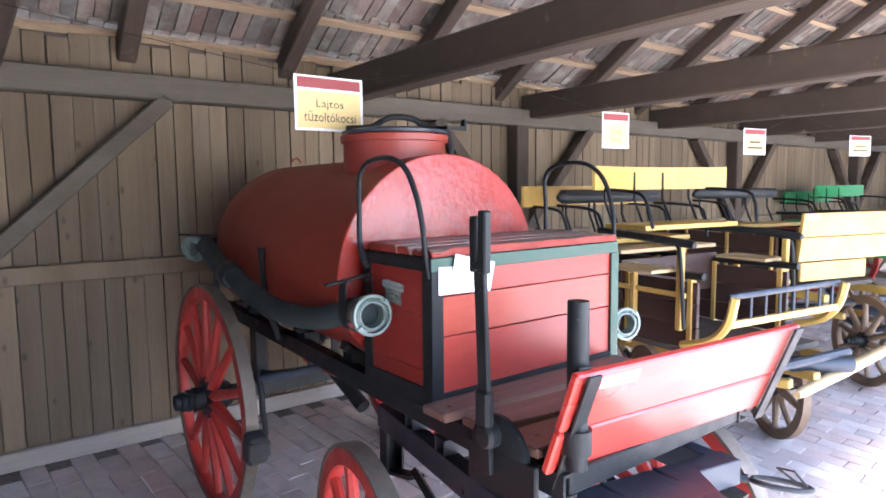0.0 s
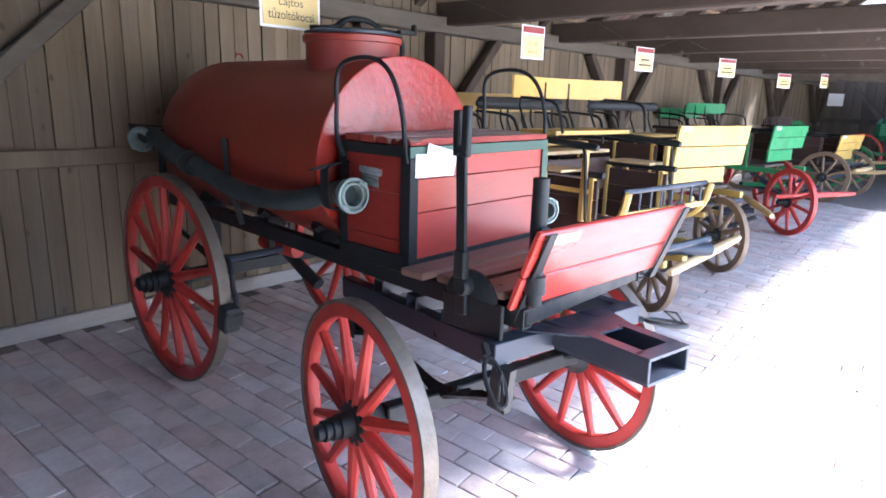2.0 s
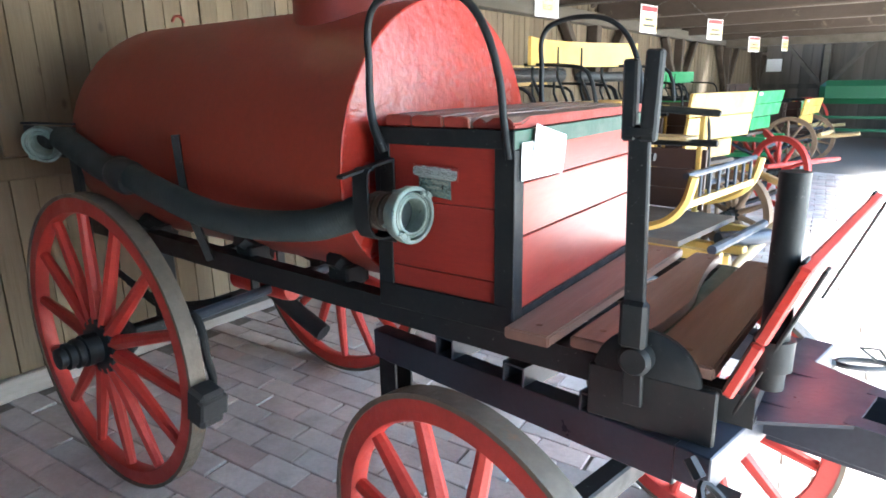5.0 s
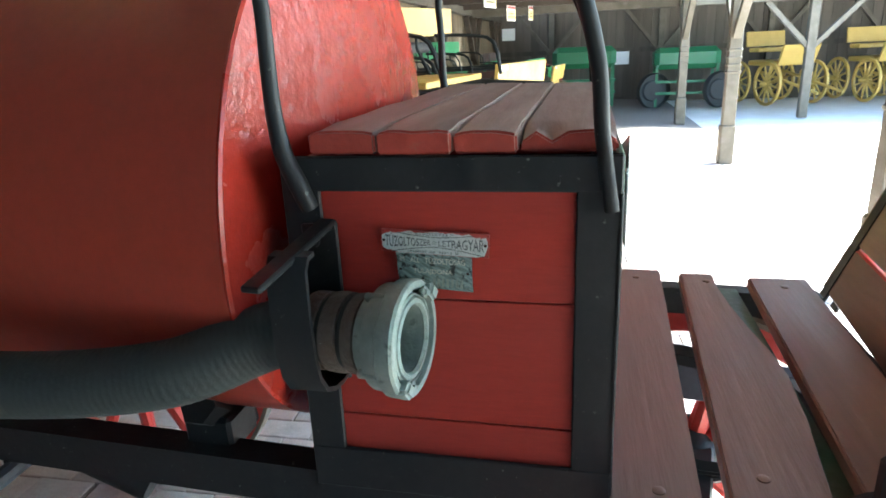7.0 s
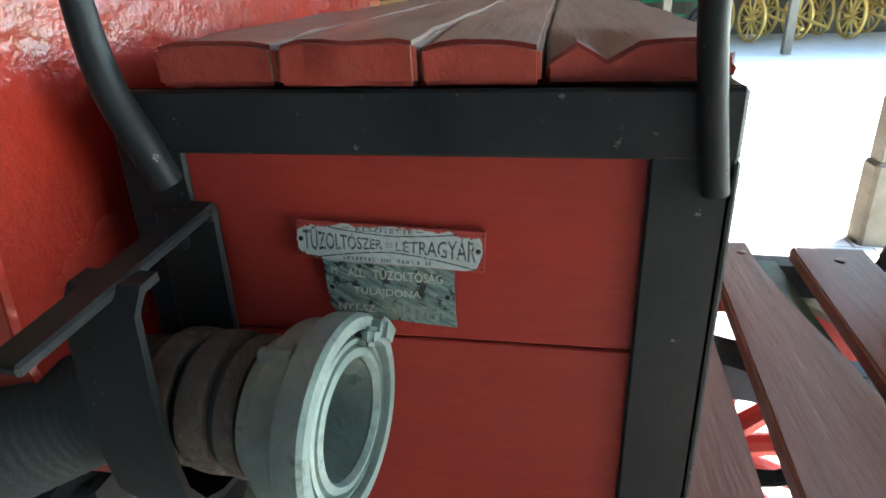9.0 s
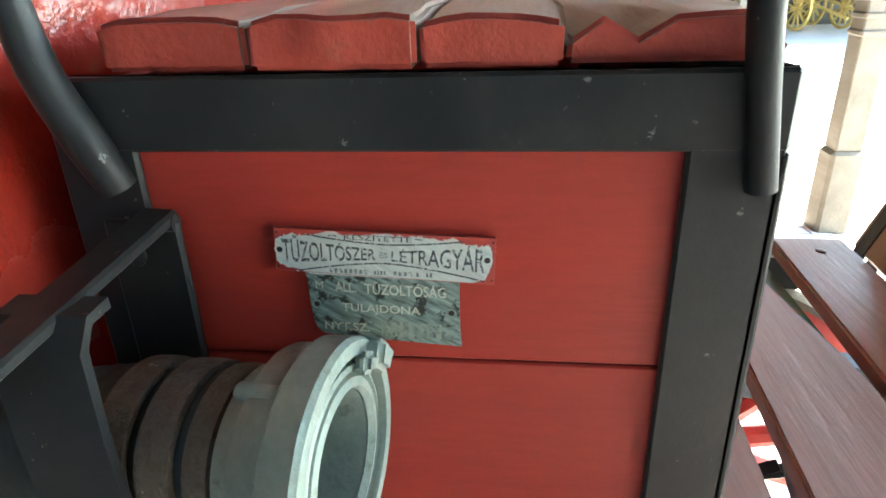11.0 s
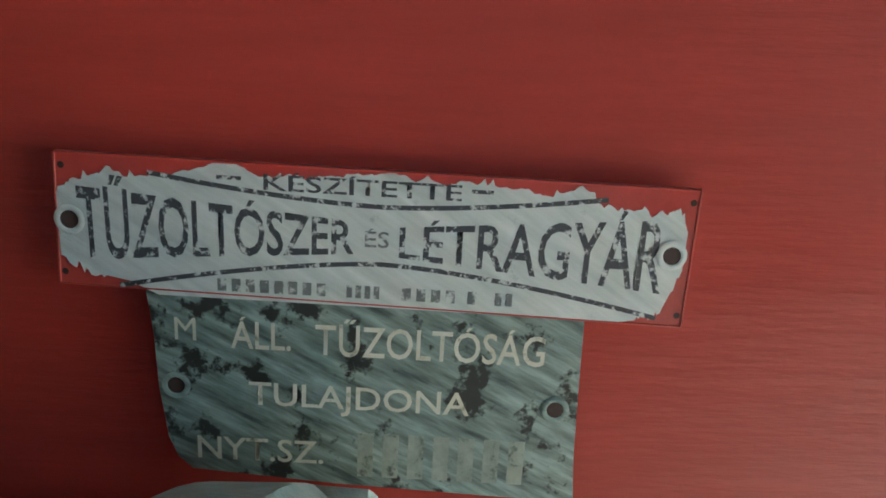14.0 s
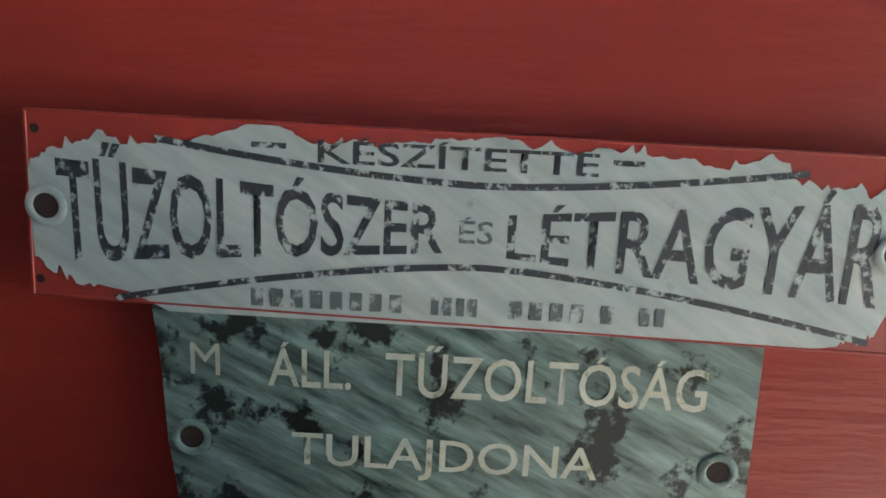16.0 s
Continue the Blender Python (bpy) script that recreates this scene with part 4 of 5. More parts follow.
def coupling(parent, c, turn, label="pale grey aluminium claw coupling", metal=None):
    metal = metal or M_alu
    m = Matrix.Translation(c) @ turn @ Matrix.Scale(1.09, 4)
    bm = bmesh.new()
    lathe(bm, [(0.036, -0.003), (0.036, -0.048), (0.045, -0.048), (0.047, -0.036), (0.0560, -0.034), (0.0575, -0.031), (0.0580, -0.019), (0.0595, -0.017), (0.0625, -0.0155), (0.0635, 0.0), (0.0615, 0.003), (0.054, 0.003), (0.0525, -0.010), (0.0495, -0.012), (0.0485, 0.000), (0.046, 0.001), (0.0445, -0.004), (0.0425, 0.001), (0.038, 0.002), (0.0362, -0.002)], m, 72)
    ring = part("coupling", bm, metal, parent, label, 32)
    for k in (0, 1):
        bm = bmesh.new()
        a = radians(44 + 180 * k)
        for a0, a1, r0, r1, x0, x1 in ((-0.20, 0.16, 0.0475, 0.0635, -0.006, 0.0125), (0.10, 0.42, 0.0440, 0.0560, 0.002, 0.0105)):
            grid = [[bm.verts.new((xx, rr * math.cos(a + w), rr * math.sin(a + w))) for rr, xx in ((r0, x0), (r1, x0), (r1, x1), (r0, x1))] for w in np.linspace(a0, a1, 7)]
            for g0, g1 in zip(grid, grid[1:]):
                for c in range(4):
                    bm.faces.new((g0[c], g0[(c + 1) % 4], g1[(c + 1) % 4], g1[c]))
            bm.faces.new(grid[0])
            bm.faces.new(grid[-1][::-1])
        bmesh.ops.recalc_face_normals(bm, faces=bm.faces)
        bmesh.ops.bevel(bm, geom=[e for e in bm.edges if e.calc_face_angle(0) > 0.7], offset=0.0032, segments=3, affect="EDGES")
        bmesh.ops.transform(bm, matrix=m, verts=bm.verts)
        part("claw", bm, metal, ring, "", 60)
    for k in range(4):
        bm = bmesh.new()
        a = radians(20 + 90 * k)
        tube(bm, [(x, 0.0545 * math.cos(a), 0.0545 * math.sin(a)) for x in (-0.041, -0.039, -0.020, -0.018)], [0.003, 0.005, 0.005, 0.003], 12)
        bmesh.ops.transform(bm, matrix=m, verts=bm.verts)
        part("lug", bm, metal, ring)
    return ring


def ribbed(bm, pts, r, pitch, rib, seg=20):
    tmp = [Vector(p) for p in pts]
    dense = []
    for i in range(len(tmp) - 1):
        a, b, c, d = tmp[max(i - 1, 0)], tmp[i], tmp[i + 1], tmp[min(i + 2, len(tmp) - 1)]
        k = max(int((c - b).length / (pitch / 4)), 1)
        for j in range(k):
            t = j / k
            dense.append(0.5 * (2 * b + (c - a) * t + (2 * a - 5 * b + 4 * c - d) * t * t + (3 * b - a - 3 * c + d) * t ** 3))
    dense.append(tmp[-1])
    tube(bm, dense, [r + (rib if (i % 4) == 0 else 0) for i in range(len(dense))], seg)


hose = thing("suction_hose", (-0.12, 0.9, 1.08), "dark rubber suction hose with aluminium couplings hung along the tank", "hose")
axis = Vector((-0.13, -1, 0.02)).normalized()
cturn = axis.to_track_quat("X", "Z").to_matrix().to_4x4()
bm = bmesh.new()
c0 = CPL - axis * 0.045
path = [c0, c0 - axis * 0.07, (-0.060, 0.44, 1.184), (-0.10, 0.56, 1.145), (-0.125, 0.75, 1.128), (-0.145, 0.95, 1.140), (-0.155, 1.15, 1.18), (-0.155, 1.32, 1.222), (-0.14, 1.44, 1.245)]
ribbed(bm, path, 0.0425, 0.009, 0.00045)
part("hose_tube", bm, M_hose, hose, "dark green-grey ribbed rubber tube", 60)
bm = bmesh.new()
ribbed(bm, [(-0.156, 1.36, 1.222), (-0.158, 1.50, 1.247), (-0.14, 1.68, 1.290), (-0.12, 1.84, 1.325)], 0.046, 0.009, 0.00045)
part("hose_tube", bm, M_hose, hose, "dark green-grey ribbed rubber tube", 60)
coupling(hose, CPL, cturn)
for d0, d1, r in ((0.056, 0.070, 0.0475), (0.078, 0.098, 0.0480), (0.106, 0.126, 0.0470)):
    bm = bmesh.new()
    lathe(bm, [(0.043, -d0), (r, -d0), (r + 0.0008, -(d0 + d1) / 2), (r, -d1), (0.043, -d1)], Matrix.Translation(CPL) @ cturn, 36)
    part("hose_clip", bm, M_band, hose, "rusty wound hose binding", 40)
coupling(hose, (-0.16, 1.93, 1.30), Vector((-0.6, -0.5, -0.25)).to_track_quat("X", "Z").to_matrix().to_4x4(), "tarnished grey coupling")
bm = bmesh.new()
tube(bm, [(-0.156, 1.33, 1.215), (-0.157, 1.345, 1.219), (-0.158, 1.40, 1.230), (-0.156, 1.415, 1.233)], [0.050, 0.057, 0.057, 0.050], 18)
part("hose_joint", bm, M_iron, hose, "dark iron joint between the two hose lengths", 40)
fhose = thing("suction_hose", (0.98, 0.9, 1.08), "dark rubber suction hose with aluminium couplings on the far side", "hose")
bm = bmesh.new()
fc = Vector((1.08, 0.12, 1.03))
ribbed(bm, [(fc.x, fc.y + 0.06, fc.z), (1.075, 0.38, 1.04), (1.04, 0.75, 1.06), (1.0, 1.1, 1.14), (0.97, 1.5, 1.25)], 0.0425, 0.009, 0.00045)
part("hose_tube", bm, M_hose, fhose, "", 60)
coupling(fhose, fc, Vector((-0.35, -1, 0.06)).to_track_quat("X", "Z").to_matrix().to_4x4())
bm = bmesh.new()
beam(bm, (-0.006, 0.370, 1.318), (-0.172, 0.390, 1.290), 0.024, 0.008, bevel=0.002)
part("cradle_arm", bm, M_iron, wagon, "flat black iron arm above the hose")
bm = bmesh.new()
span_box(bm, (-0.0145, 0.357, 1.105), (-0.0085, 0.404, 1.316), 0.002)
tube(bm, [(-0.012, 0.3585, 1.314), (-0.012, 0.3695, 1.314)], 0.0055, 10)
part("cradle_plate", bm, M_iron, wagon, "black iron back plate of the hose cradle")
bm = bmesh.new()
lathe(bm, [(0.0, -0.0175), (0.0045, -0.0170), (0.0075, -0.0155), (0.0080, -0.0140)], Matrix.Translation((0, 0.388, 1.294)), 14)
part("bolt", bm, M_iron, wagon, "paint-chipped bolt head")
bm = bmesh.new()
ribbon(bm, [(-0.088, 0.379, 1.303), (-0.104, 0.379, 1.302), (-0.113, 0.379, 1.290), (-0.115, 0.379, 1.24), (-0.115, 0.378, 1.19), (-0.112, 0.376, 1.160), (-0.101, 0.374, 1.140), (-0.082, 0.372, 1.131), (-0.058, 0.371, 1.128), (-0.032, 0.371, 1.130), (-0.017, 0.372, 1.136)], (0, 1, 0), 0.047, 0.006)
part("hose_cradle", bm, M_iron, wagon, "bent black strap cradle")
bm = bmesh.new()
span_box(bm, (-0.06, 1.93, 1.24), (-0.045, 2.32, 1.36), 0.003)
span_box(bm, (-0.06, 1.90, 0.93), (-0.04, 1.96, 1.36), 0.003)
beam(bm, (-0.04, 1.93, 1.37), (-0.25, 1.80, 1.39), 0.04, 0.008)
part("rear_bracket", bm, M_iron, wagon, "black rear bracket plate with holes")
for p in ((2.26, 1.33), (2.28, 1.295), (2.24, 1.265)):
    bm = bmesh.new()
    lathe(bm, [(0, -0.0612), (0.011, -0.0612)], Matrix.Translation((0, p[0], p[1])), 12)
    part("bolt", bm, M_alu, wagon)

# makers' plates
PC = Vector((-0.0035, 0.2386, 1.2923))
pm = Matrix.Translation(PC) @ Matrix(((0, 0, -1, 0), (-1, 0, 0, 0), (0, 1, 0, 0), (0, 0, 0, 1))) @ Matrix.Rotation(radians(-2.0), 4, "Z")


def flat(name, outline, z0, z1, material, parent, label="", bevel=0.0):
    bm = bmesh.new()
    lo = [bm.verts.new((x * 0.001, y * 0.001, z0 * 0.001)) for x, y in outline]
    hi = [bm.verts.new((x * 0.001, y * 0.001, z1 * 0.001)) for x, y in outline]
    bm.faces.new(hi)
    for i in range(len(lo)):
        bm.faces.new((lo[i], lo[(i + 1) % len(lo)], hi[(i + 1) % len(lo)], hi[i]))
    if bevel:
        bmesh.ops.bevel(bm, geom=[e for e in bm.edges if all(abs(v.co.z - z1 * 0.001) < 1e-6 for v in e.verts)], offset=bevel * 0.001, segments=2, affect="EDGES")
    bmesh.ops.triangulate(bm, faces=[f for f in bm.faces if len(f.verts) > 4], ngon_method="EAR_CLIP")
    bmesh.ops.transform(bm, matrix=pm, verts=bm.verts)
    return part(name, bm, material, parent, label, None)


def bars(u0, u1, v, h, n, z, material, parent, seed):
    rnd = random.Random(seed)
    bm = bmesh.new()
    x, step = u0, (u1 - u0) / n
    for k in range(n):
        w = step * 0.62
        box(bm, ((x + step / 2) * 0.001, v * 0.001, z * 0.001), (w * 0.001, h * 0.001, 0.0001))
        x += step
    bmesh.ops.transform(bm, matrix=pm, verts=bm.verts)
    tagged(part("plain_bar", bm, material, parent, "", None), kind="stuff")


plate = flat("upper_plate", [(-66, -13.8), (67, -16.2), (67, 13.8), (-65, 14.3)], -1.5, 0.6, M_panelplate, wagon, "painted-over maker's plate worn to white in the middle", 0.4)
corners = [(-66, -13.8), (67, -16.2), (67, 13.8), (-65, 14.3)]
for (ua, va), (ub, vb) in zip(corners, corners[1:] + corners[:1]):
    for inset, width, height in ((0.25, 0.5, 0.9),):
        bm = bmesh.new()
        ca, cb = ((c[0] - math.copysign(inset, c[0]), c[1] - math.copysign(inset, c[1])) for c in ((ua, va), (ub, vb)))
        beam(bm, (ca[0] * 0.001, ca[1] * 0.001, 0.0003), (cb[0] * 0.001, cb[1] * 0.001, 0.0003), width * 0.001, height * 0.001, bevel=0.0001)
        bmesh.ops.transform(bm, matrix=pm, verts=bm.verts)
        part("plate_rim", bm, M_panelplate, plate, "", None)
    bm = bmesh.new()
    lathe(bm, [(0.0, 0.00066), (0.0007, 0.00066)], pm @ Matrix.Translation(((ua - math.copysign(1.5, ua)) * 0.001, (va - math.copysign(2.8, va)) * 0.001, 0)) @ Matrix.Rotation(radians(-90), 4, "Y"), 12, False)
    part("pin_hole", bm, M_hole, plate, "", None)
rnd = random.Random(5)
bm = bmesh.new()
u, columns, drift = -65.0, [], 0.0
while u < 65.4:
    low = float(np.interp(u, [-65, -60, -51, -45, 54, 62, 64, 65.5], [-8, -10.6, -12.3, -15.1, -15.5, -13.4, -7, -2]))
    high = float(np.interp(u, [-65, -62, -56, -54, -51, -38, -31, -26, -14, -4, 8, 22, 34, 40, 42, 48, 57, 63, 65.5], [5, 8.4, 10.2, 12.6, 9.7, 11.4, 13.6, 12.4, 11.6, 13.4, 12.4, 12.6, 11.2, 11.6, 13.6, 9.2, 8.2, 9.4, 4]))
    edge = abs(u) > 56
    low += rnd.uniform(-0.8, 1.2) if edge else 0
    drift = 0.7 * drift + rnd.uniform(-0.5, 0.5)
    high = min(high + drift + (rnd.uniform(0.5, 1.4) if rnd.random() < 0.10 else 0), 13.6)
    columns.append([bm.verts.new((u * 0.001, v * 0.001, 0.00072)) for v in (low, high)])
    u += rnd.uniform(0.4, 1.1) if not edge else rnd.uniform(0.25, 0.6)
for a, b in zip(columns, columns[1:]):
    bm.faces.new((a[0], b[0], b[1], a[1]))
bmesh.ops.transform(bm, matrix=pm, verts=bm.verts)
part("worn_white", bm, M_pwhite, plate, "scratched white paint with a ragged edge", None)


def letter(body, w, h, u, v, z, material, parent, bend=None, heavy=0.008):
    part("lettering", words(body, w * 0.001, h * 0.001, pm @ Matrix.Translation((u * 0.001, v * 0.001, z * 0.001)), bend, heavy, True), material, parent, "", None)


letter("TŰZOLTÓSZER", 57, 10, -32.3, -0.3, 0.80, M_pink, plate, lambda u, k, p: Vector((p.x, k * (0.0112 - 0.0085 * u), 0)), 0.015)
letter("ÉS", 5.0, 3.4, 1.0, -0.4, 0.80, M_pinkf, plate)
letter("LÉTRAGYÁR", 55.5, 10, 33.4, -0.8, 0.80, M_pink, plate, lambda u, k, p: Vector((p.x, k * (0.0112 + 0.0094 * u), 0)), 0.010)
letter("KÉSZÍTETTE", 40.5, 3.3, -2.2, 10.3, 0.80, M_pink, plate, None, 0.012)
for u0, u1 in ((-32, -27), (20, 24.5)):
    bm = bmesh.new()
    box(bm, ((u0 + u1) * 0.0005, 0.0108, 0.0008), ((u1 - u0) * 0.001, 0.0008, 0.0001))
    bmesh.ops.transform(bm, matrix=pm, verts=bm.verts)
    part("dash_mark", bm, M_pink, plate, "", None)
for u0, u1, n in ((-33, -9, 8), (-5.5, 2.2, 4), (6, 18.5, 4), (20, 23, 1), (26, 30.5, 2)):
    bars(u0, u1, -12.0, 2.8, n, 0.80, M_pinkf, plate, 3)
for v0, v1, x0, x1, power in ((6.5, 12.2, -46, 48, 1.6), (-5.7, -13.6, -53, 61, 1.5)):
    bm = bmesh.new()
    pts = [(u, v0 + (v1 - v0) * (abs(u - 2) / 56) ** power) for u in np.linspace(x0, x1, 34)]
    for a, b in zip(pts, pts[1:]):
        beam(bm, (a[0] * 0.001, a[1] * 0.001, 0.00078), (b[0] * 0.001, b[1] * 0.001, 0.00078), 0.0010, 0.0001)
    bmesh.ops.transform(bm, matrix=pm, verts=bm.verts)
    part("border_line", bm, M_pink, plate, "", None)
lower = flat("lower_plate", [(-48, -14.6), (-46.7, -25), (-46.2, -37), (-44.8, -49), (-42.8, -54), (-39.5, -56.9), (-6.5, -58.8), (48.4, -60.8), (47.2, -48), (46.5, -30), (46.1, -14.9)], -1.5, 0.45, M_brass, wagon, "scratched brass property plate with green patina", 0.3)
letter("M", 4.6, 5.2, -39.8, -22.6, 0.60, M_brasst, lower, None, 0.0)
letter("ÁLL.", 13, 6.3, -23.5, -23.3, 0.60, M_brasst, lower)
letter("TŰZOLTÓSÁG", 50, 7.0, 13.3, -23.5, 0.60, M_brasst, lower)
letter("TULAJDONA", 49, 5.5, -1.8, -37.0, 0.60, M_brasst, lower)
letter("NYT.SZ.", 28.5, 5.6, -23.9, -51.0, 0.60, M_brasst, lower)
bars(-3, 37, -51.0, 11.0, 7, 0.60, M_brassf, lower, 4)
for u, v, z, par in ((-62.5, 0.3, 0.9, plate), (62.5, -0.3, 0.9, plate), (-42.3, -36.0, 0.62, lower), (41.8, -37.1, 0.62, lower)):
    bm = bmesh.new()
    lathe(bm, [(0.0, z * 0.001 + 0.0001), (0.0019, z * 0.001 + 0.0001)], pm @ Matrix.Translation((u * 0.001, v * 0.001, 0)) @ Matrix.Rotation(radians(-90), 4, "Y"), 18, False)
    part("rivet_hole", bm, M_hole, par, "", None)
    bm = bmesh.new()
    lathe(bm, [(0.0019, z * 0.001 + 0.0001), (0.0024, z * 0.001 + 0.0004), (0.0032, z * 0.001 + 0.0001)], pm @ Matrix.Translation((u * 0.001, v * 0.001, 0)) @ Matrix.Rotation(radians(-90), 4, "Y"), 18, True)
    part("hole_rim", bm, M_brass if par is lower else M_pwhite, par, "", None)

# notices on the box front
for k, (c, w, h, rot) in enumerate((((0.110, 0.016, 1.325), 0.185, 0.085, 1), ((0.150, 0.012, 1.342), 0.165, 0.095, 13))):
    bm = bmesh.new()
    turn = Matrix.Rotation(radians(rot), 4, "Y")
    box(bm, c, (w, 0.0015, h), turn)
    ob = shape("paper_notice", bm, M_white, "white printed paper notice fixed to the red box", "notice", "notices")
    bm = bmesh.new()
    for j in range(5):
        p = Vector(c) + turn.to_3x3() @ Vector((random.uniform(-0.015, 0.015), -0.0012, h * 0.3 - 0.015 * j))
        box(bm, p, (w * random.uniform(0.25, 0.5), 0.0006, 0.003), turn)
    tagged(part("plain_bar", bm, M_pinkf, ob, "", None), kind="stuff")

# ---- signs ----
def sign(x0, x1, y0, y1, z0, z1, lines, label):
    p0, p1 = Vector((x0, y0, z0)), Vector((x1, y1, z0))
    w, h = (p1 - p0).length, z1 - z0
    t = thing("hanging_sign", (p0 + p1) / 2, label, "sign", "hanging signs")
    ux = (p1 - p0).normalized()
    m = Matrix.Translation((p0 + p1) / 2 + Vector((0, 0, h / 2))) @ Matrix(((ux.x, 0, ux.y, 0), (ux.y, 0, -ux.x, 0), (0, 1, 0, 0), (0, 0, 0, 1)))

    def put(name, cx, cy, sx, sy, z, material, lab=""):
        bm = bmesh.new()
        box(bm, (cx, cy, z), (sx, sy, 0.003))
        bmesh.ops.transform(bm, matrix=m, verts=bm.verts)
        return part(name, bm, material, t, lab, None)

    put("board", 0, 0, w, h, 0.0, M_white)
    put("title_strip", 0, h * 0.37, w * 0.92, h * 0.19, 0.003, M_signr, "maroon title strip")
    put("field", 0, -h * 0.11, w * 0.92, h * 0.68, 0.003, M_signy, "yellow field")
    for k, line in enumerate(lines):
        cy = -h * 0.02 - k * h * 0.215
        if isinstance(line, str):
            bm = words(line, w * (0.40 if len(line) < 8 else 0.76), h * 0.19, m @ Matrix.Translation((0, cy, 0.0053)))
            part("lettering", bm, M_ink, t, "", None)
        else:
            put("plain_bar", 0, cy, w * line, h * 0.08, 0.0045, M_ink)
    bm = bmesh.new()
    top = (p0 + p1) / 2 + Vector((0, 0, h))
    k = math.floor((top.x - 1.02) / 1.86)
    for sx, bx in ((-1, 1.02 + 1.86 * k if k >= 0 else -1.0), (1, 1.02 + 1.86 * (k + 1))):
        tube(bm, [top + ux * (w * 0.42 * sx), (bx, top.y, 2.204)], 0.0014, 4)
    part("wire", bm, M_iron, t, "thin hanging wire")
    return t


sign(0.006, 0.328, 0.98, 0.98, 1.855, 2.083, ["Lajtos", "tűzoltókocsi"], "white framed yellow name sign hung over the fire wagon")
sign(2.085, 2.305, 1.062, 1.027, 1.848, 2.070, ["Kőrösi", "kocsi"], "white framed yellow name sign hung from a beam")
for a in ((3.82, 4.09, 1.06, 1.02, 1.850, 2.055), (5.88, 6.18, 1.06, 0.98, 1.885, 2.085), (8.5, 8.85, 1.14, 1.06, 1.84, 2.04), (10.4, 10.65, 1.0, 0.95, 1.90, 2.12)):
    sign(*a, [0.5, 0.7], "white framed yellow name sign hung from a beam")


# ---- other carriages ----
def carriage(cx, y_dash, z0, z1, width, skew, dash, body, wheel_paint, rim, label, seats, rails=True, front_r=0.40, dash_kind="panel", pole=M_pole, front=None, front_paint=None, swing=None, roller=None):
    t = thing("carriage", (cx, y_dash + 0.9, floor_z(y_dash + 0.9)), label, "carriage", "parked carriages")
    rz = Matrix.Rotation(radians(skew), 4, "Z")
    o = Matrix.Translation((cx, y_dash, 0)) @ rz

    def P(x, y, z):
        return o @ Vector((x, y, z))

    def add(name, make, material, lab=""):
        bm = bmesh.new()
        make(bm)
        bmesh.ops.transform(bm, matrix=o, verts=bm.verts)
        return part(name, bm, material, t, lab)

    w = width / 2
    spread = 1.24 if dash_kind == "ladder" else 1.05
    if dash_kind == "panel":
        h = (z1 - z0)
        for a, b in ((0.0, 0.5), (0.515, 1.0)):
            add("dash_board", lambda bm: beam(bm, (-w * (0.97 + 0.03 * (a + b) / 2), -0.045 * (a + b) / 2, z0 + h * (a + b) / 2), (w * (0.97 + 0.03 * (a + b) / 2), -0.045 * (a + b) / 2, z0 + h * (a + b) / 2), 0.03, h * (b - a), up=(0, -0.045, h), bevel=0.004), dash, "painted slanted dash board")
        add("lower_dash", lambda bm: beam(bm, (-w * 0.85, 0.03, z0 - 0.09), (w * 0.55, 0.03, z0 - 0.09), 0.03, 0.15, bevel=0.004), dash)
        add("dash_label", lambda bm: beam(bm, (-w * 0.93, -0.064, z1 - 0.03), (-w * 0.70, -0.064, z1 - 0.03), 0.002, 0.035), M_white, "small white label")
    else:
        add("dash_rail", lambda bm: tube(bm, [(-w, 0, z1), (w, 0, z1)], 0.018, 8), M_steel, "grey-green rail")
        add("dash_rail", lambda bm: beam(bm, (-w, 0, z0), (w, 0, z0), 0.03, 0.035), body)
        for k in range(8):
            add("baluster", lambda bm: tube(bm, [(-w + width * (k + 0.5) / 8, 0, z0), (-w + width * (k + 0.5) / 8, 0, z1)], 0.010, 6), M_steel)
        for s in (-1, 1):
            add("dash_cheek", lambda bm: tube(bm, [(s * w, 0.28, z0 - 0.16), (s * w, 0.10, z0 - 0.10), (s * w, 0.0, z0), (s * w, -0.04, z1)], 0.024, 6, 4), body)
    add("body_floor", lambda bm: span_box(bm, (-w * 0.82, 0.05, z0 - 0.24), (w * 0.82, 1.75, z0 - 0.21)), M_dark)
    for s in (-1, 1):
        for zz in range(3):
            add("body_side", lambda bm: span_box(bm, (s * w * 0.82 - 0.012, 0.25, z0 - 0.20 + 0.128 * zz), (s * w * 0.82 + 0.012, 1.75, z0 - 0.076 + 0.128 * zz), 0.003), M_brown, "dark brown side board")
        for yy in (0.28, 0.75, 1.25, 1.70):
            add("side_post", lambda bm: span_box(bm, (s * w * 0.82 - 0.022, yy, z0 - 0.26), (s * w * 0.82 + 0.022, yy + 0.034, z0 + 0.20), 0.004), body)
        add("side_rail", lambda bm: tube(bm, [(s * w * 0.86, 0.20, z0 + 0.22), (s * w * 0.86, 1.80, z0 + 0.20)], 0.022, 8), M_iron if rails else body, "round side rail")
        add("frame_sill", lambda bm: beam(bm, (s * w * 0.7, -0.15, z0 - 0.28), (s * w * 0.7, 1.85, z0 - 0.26), 0.05, 0.06), body)
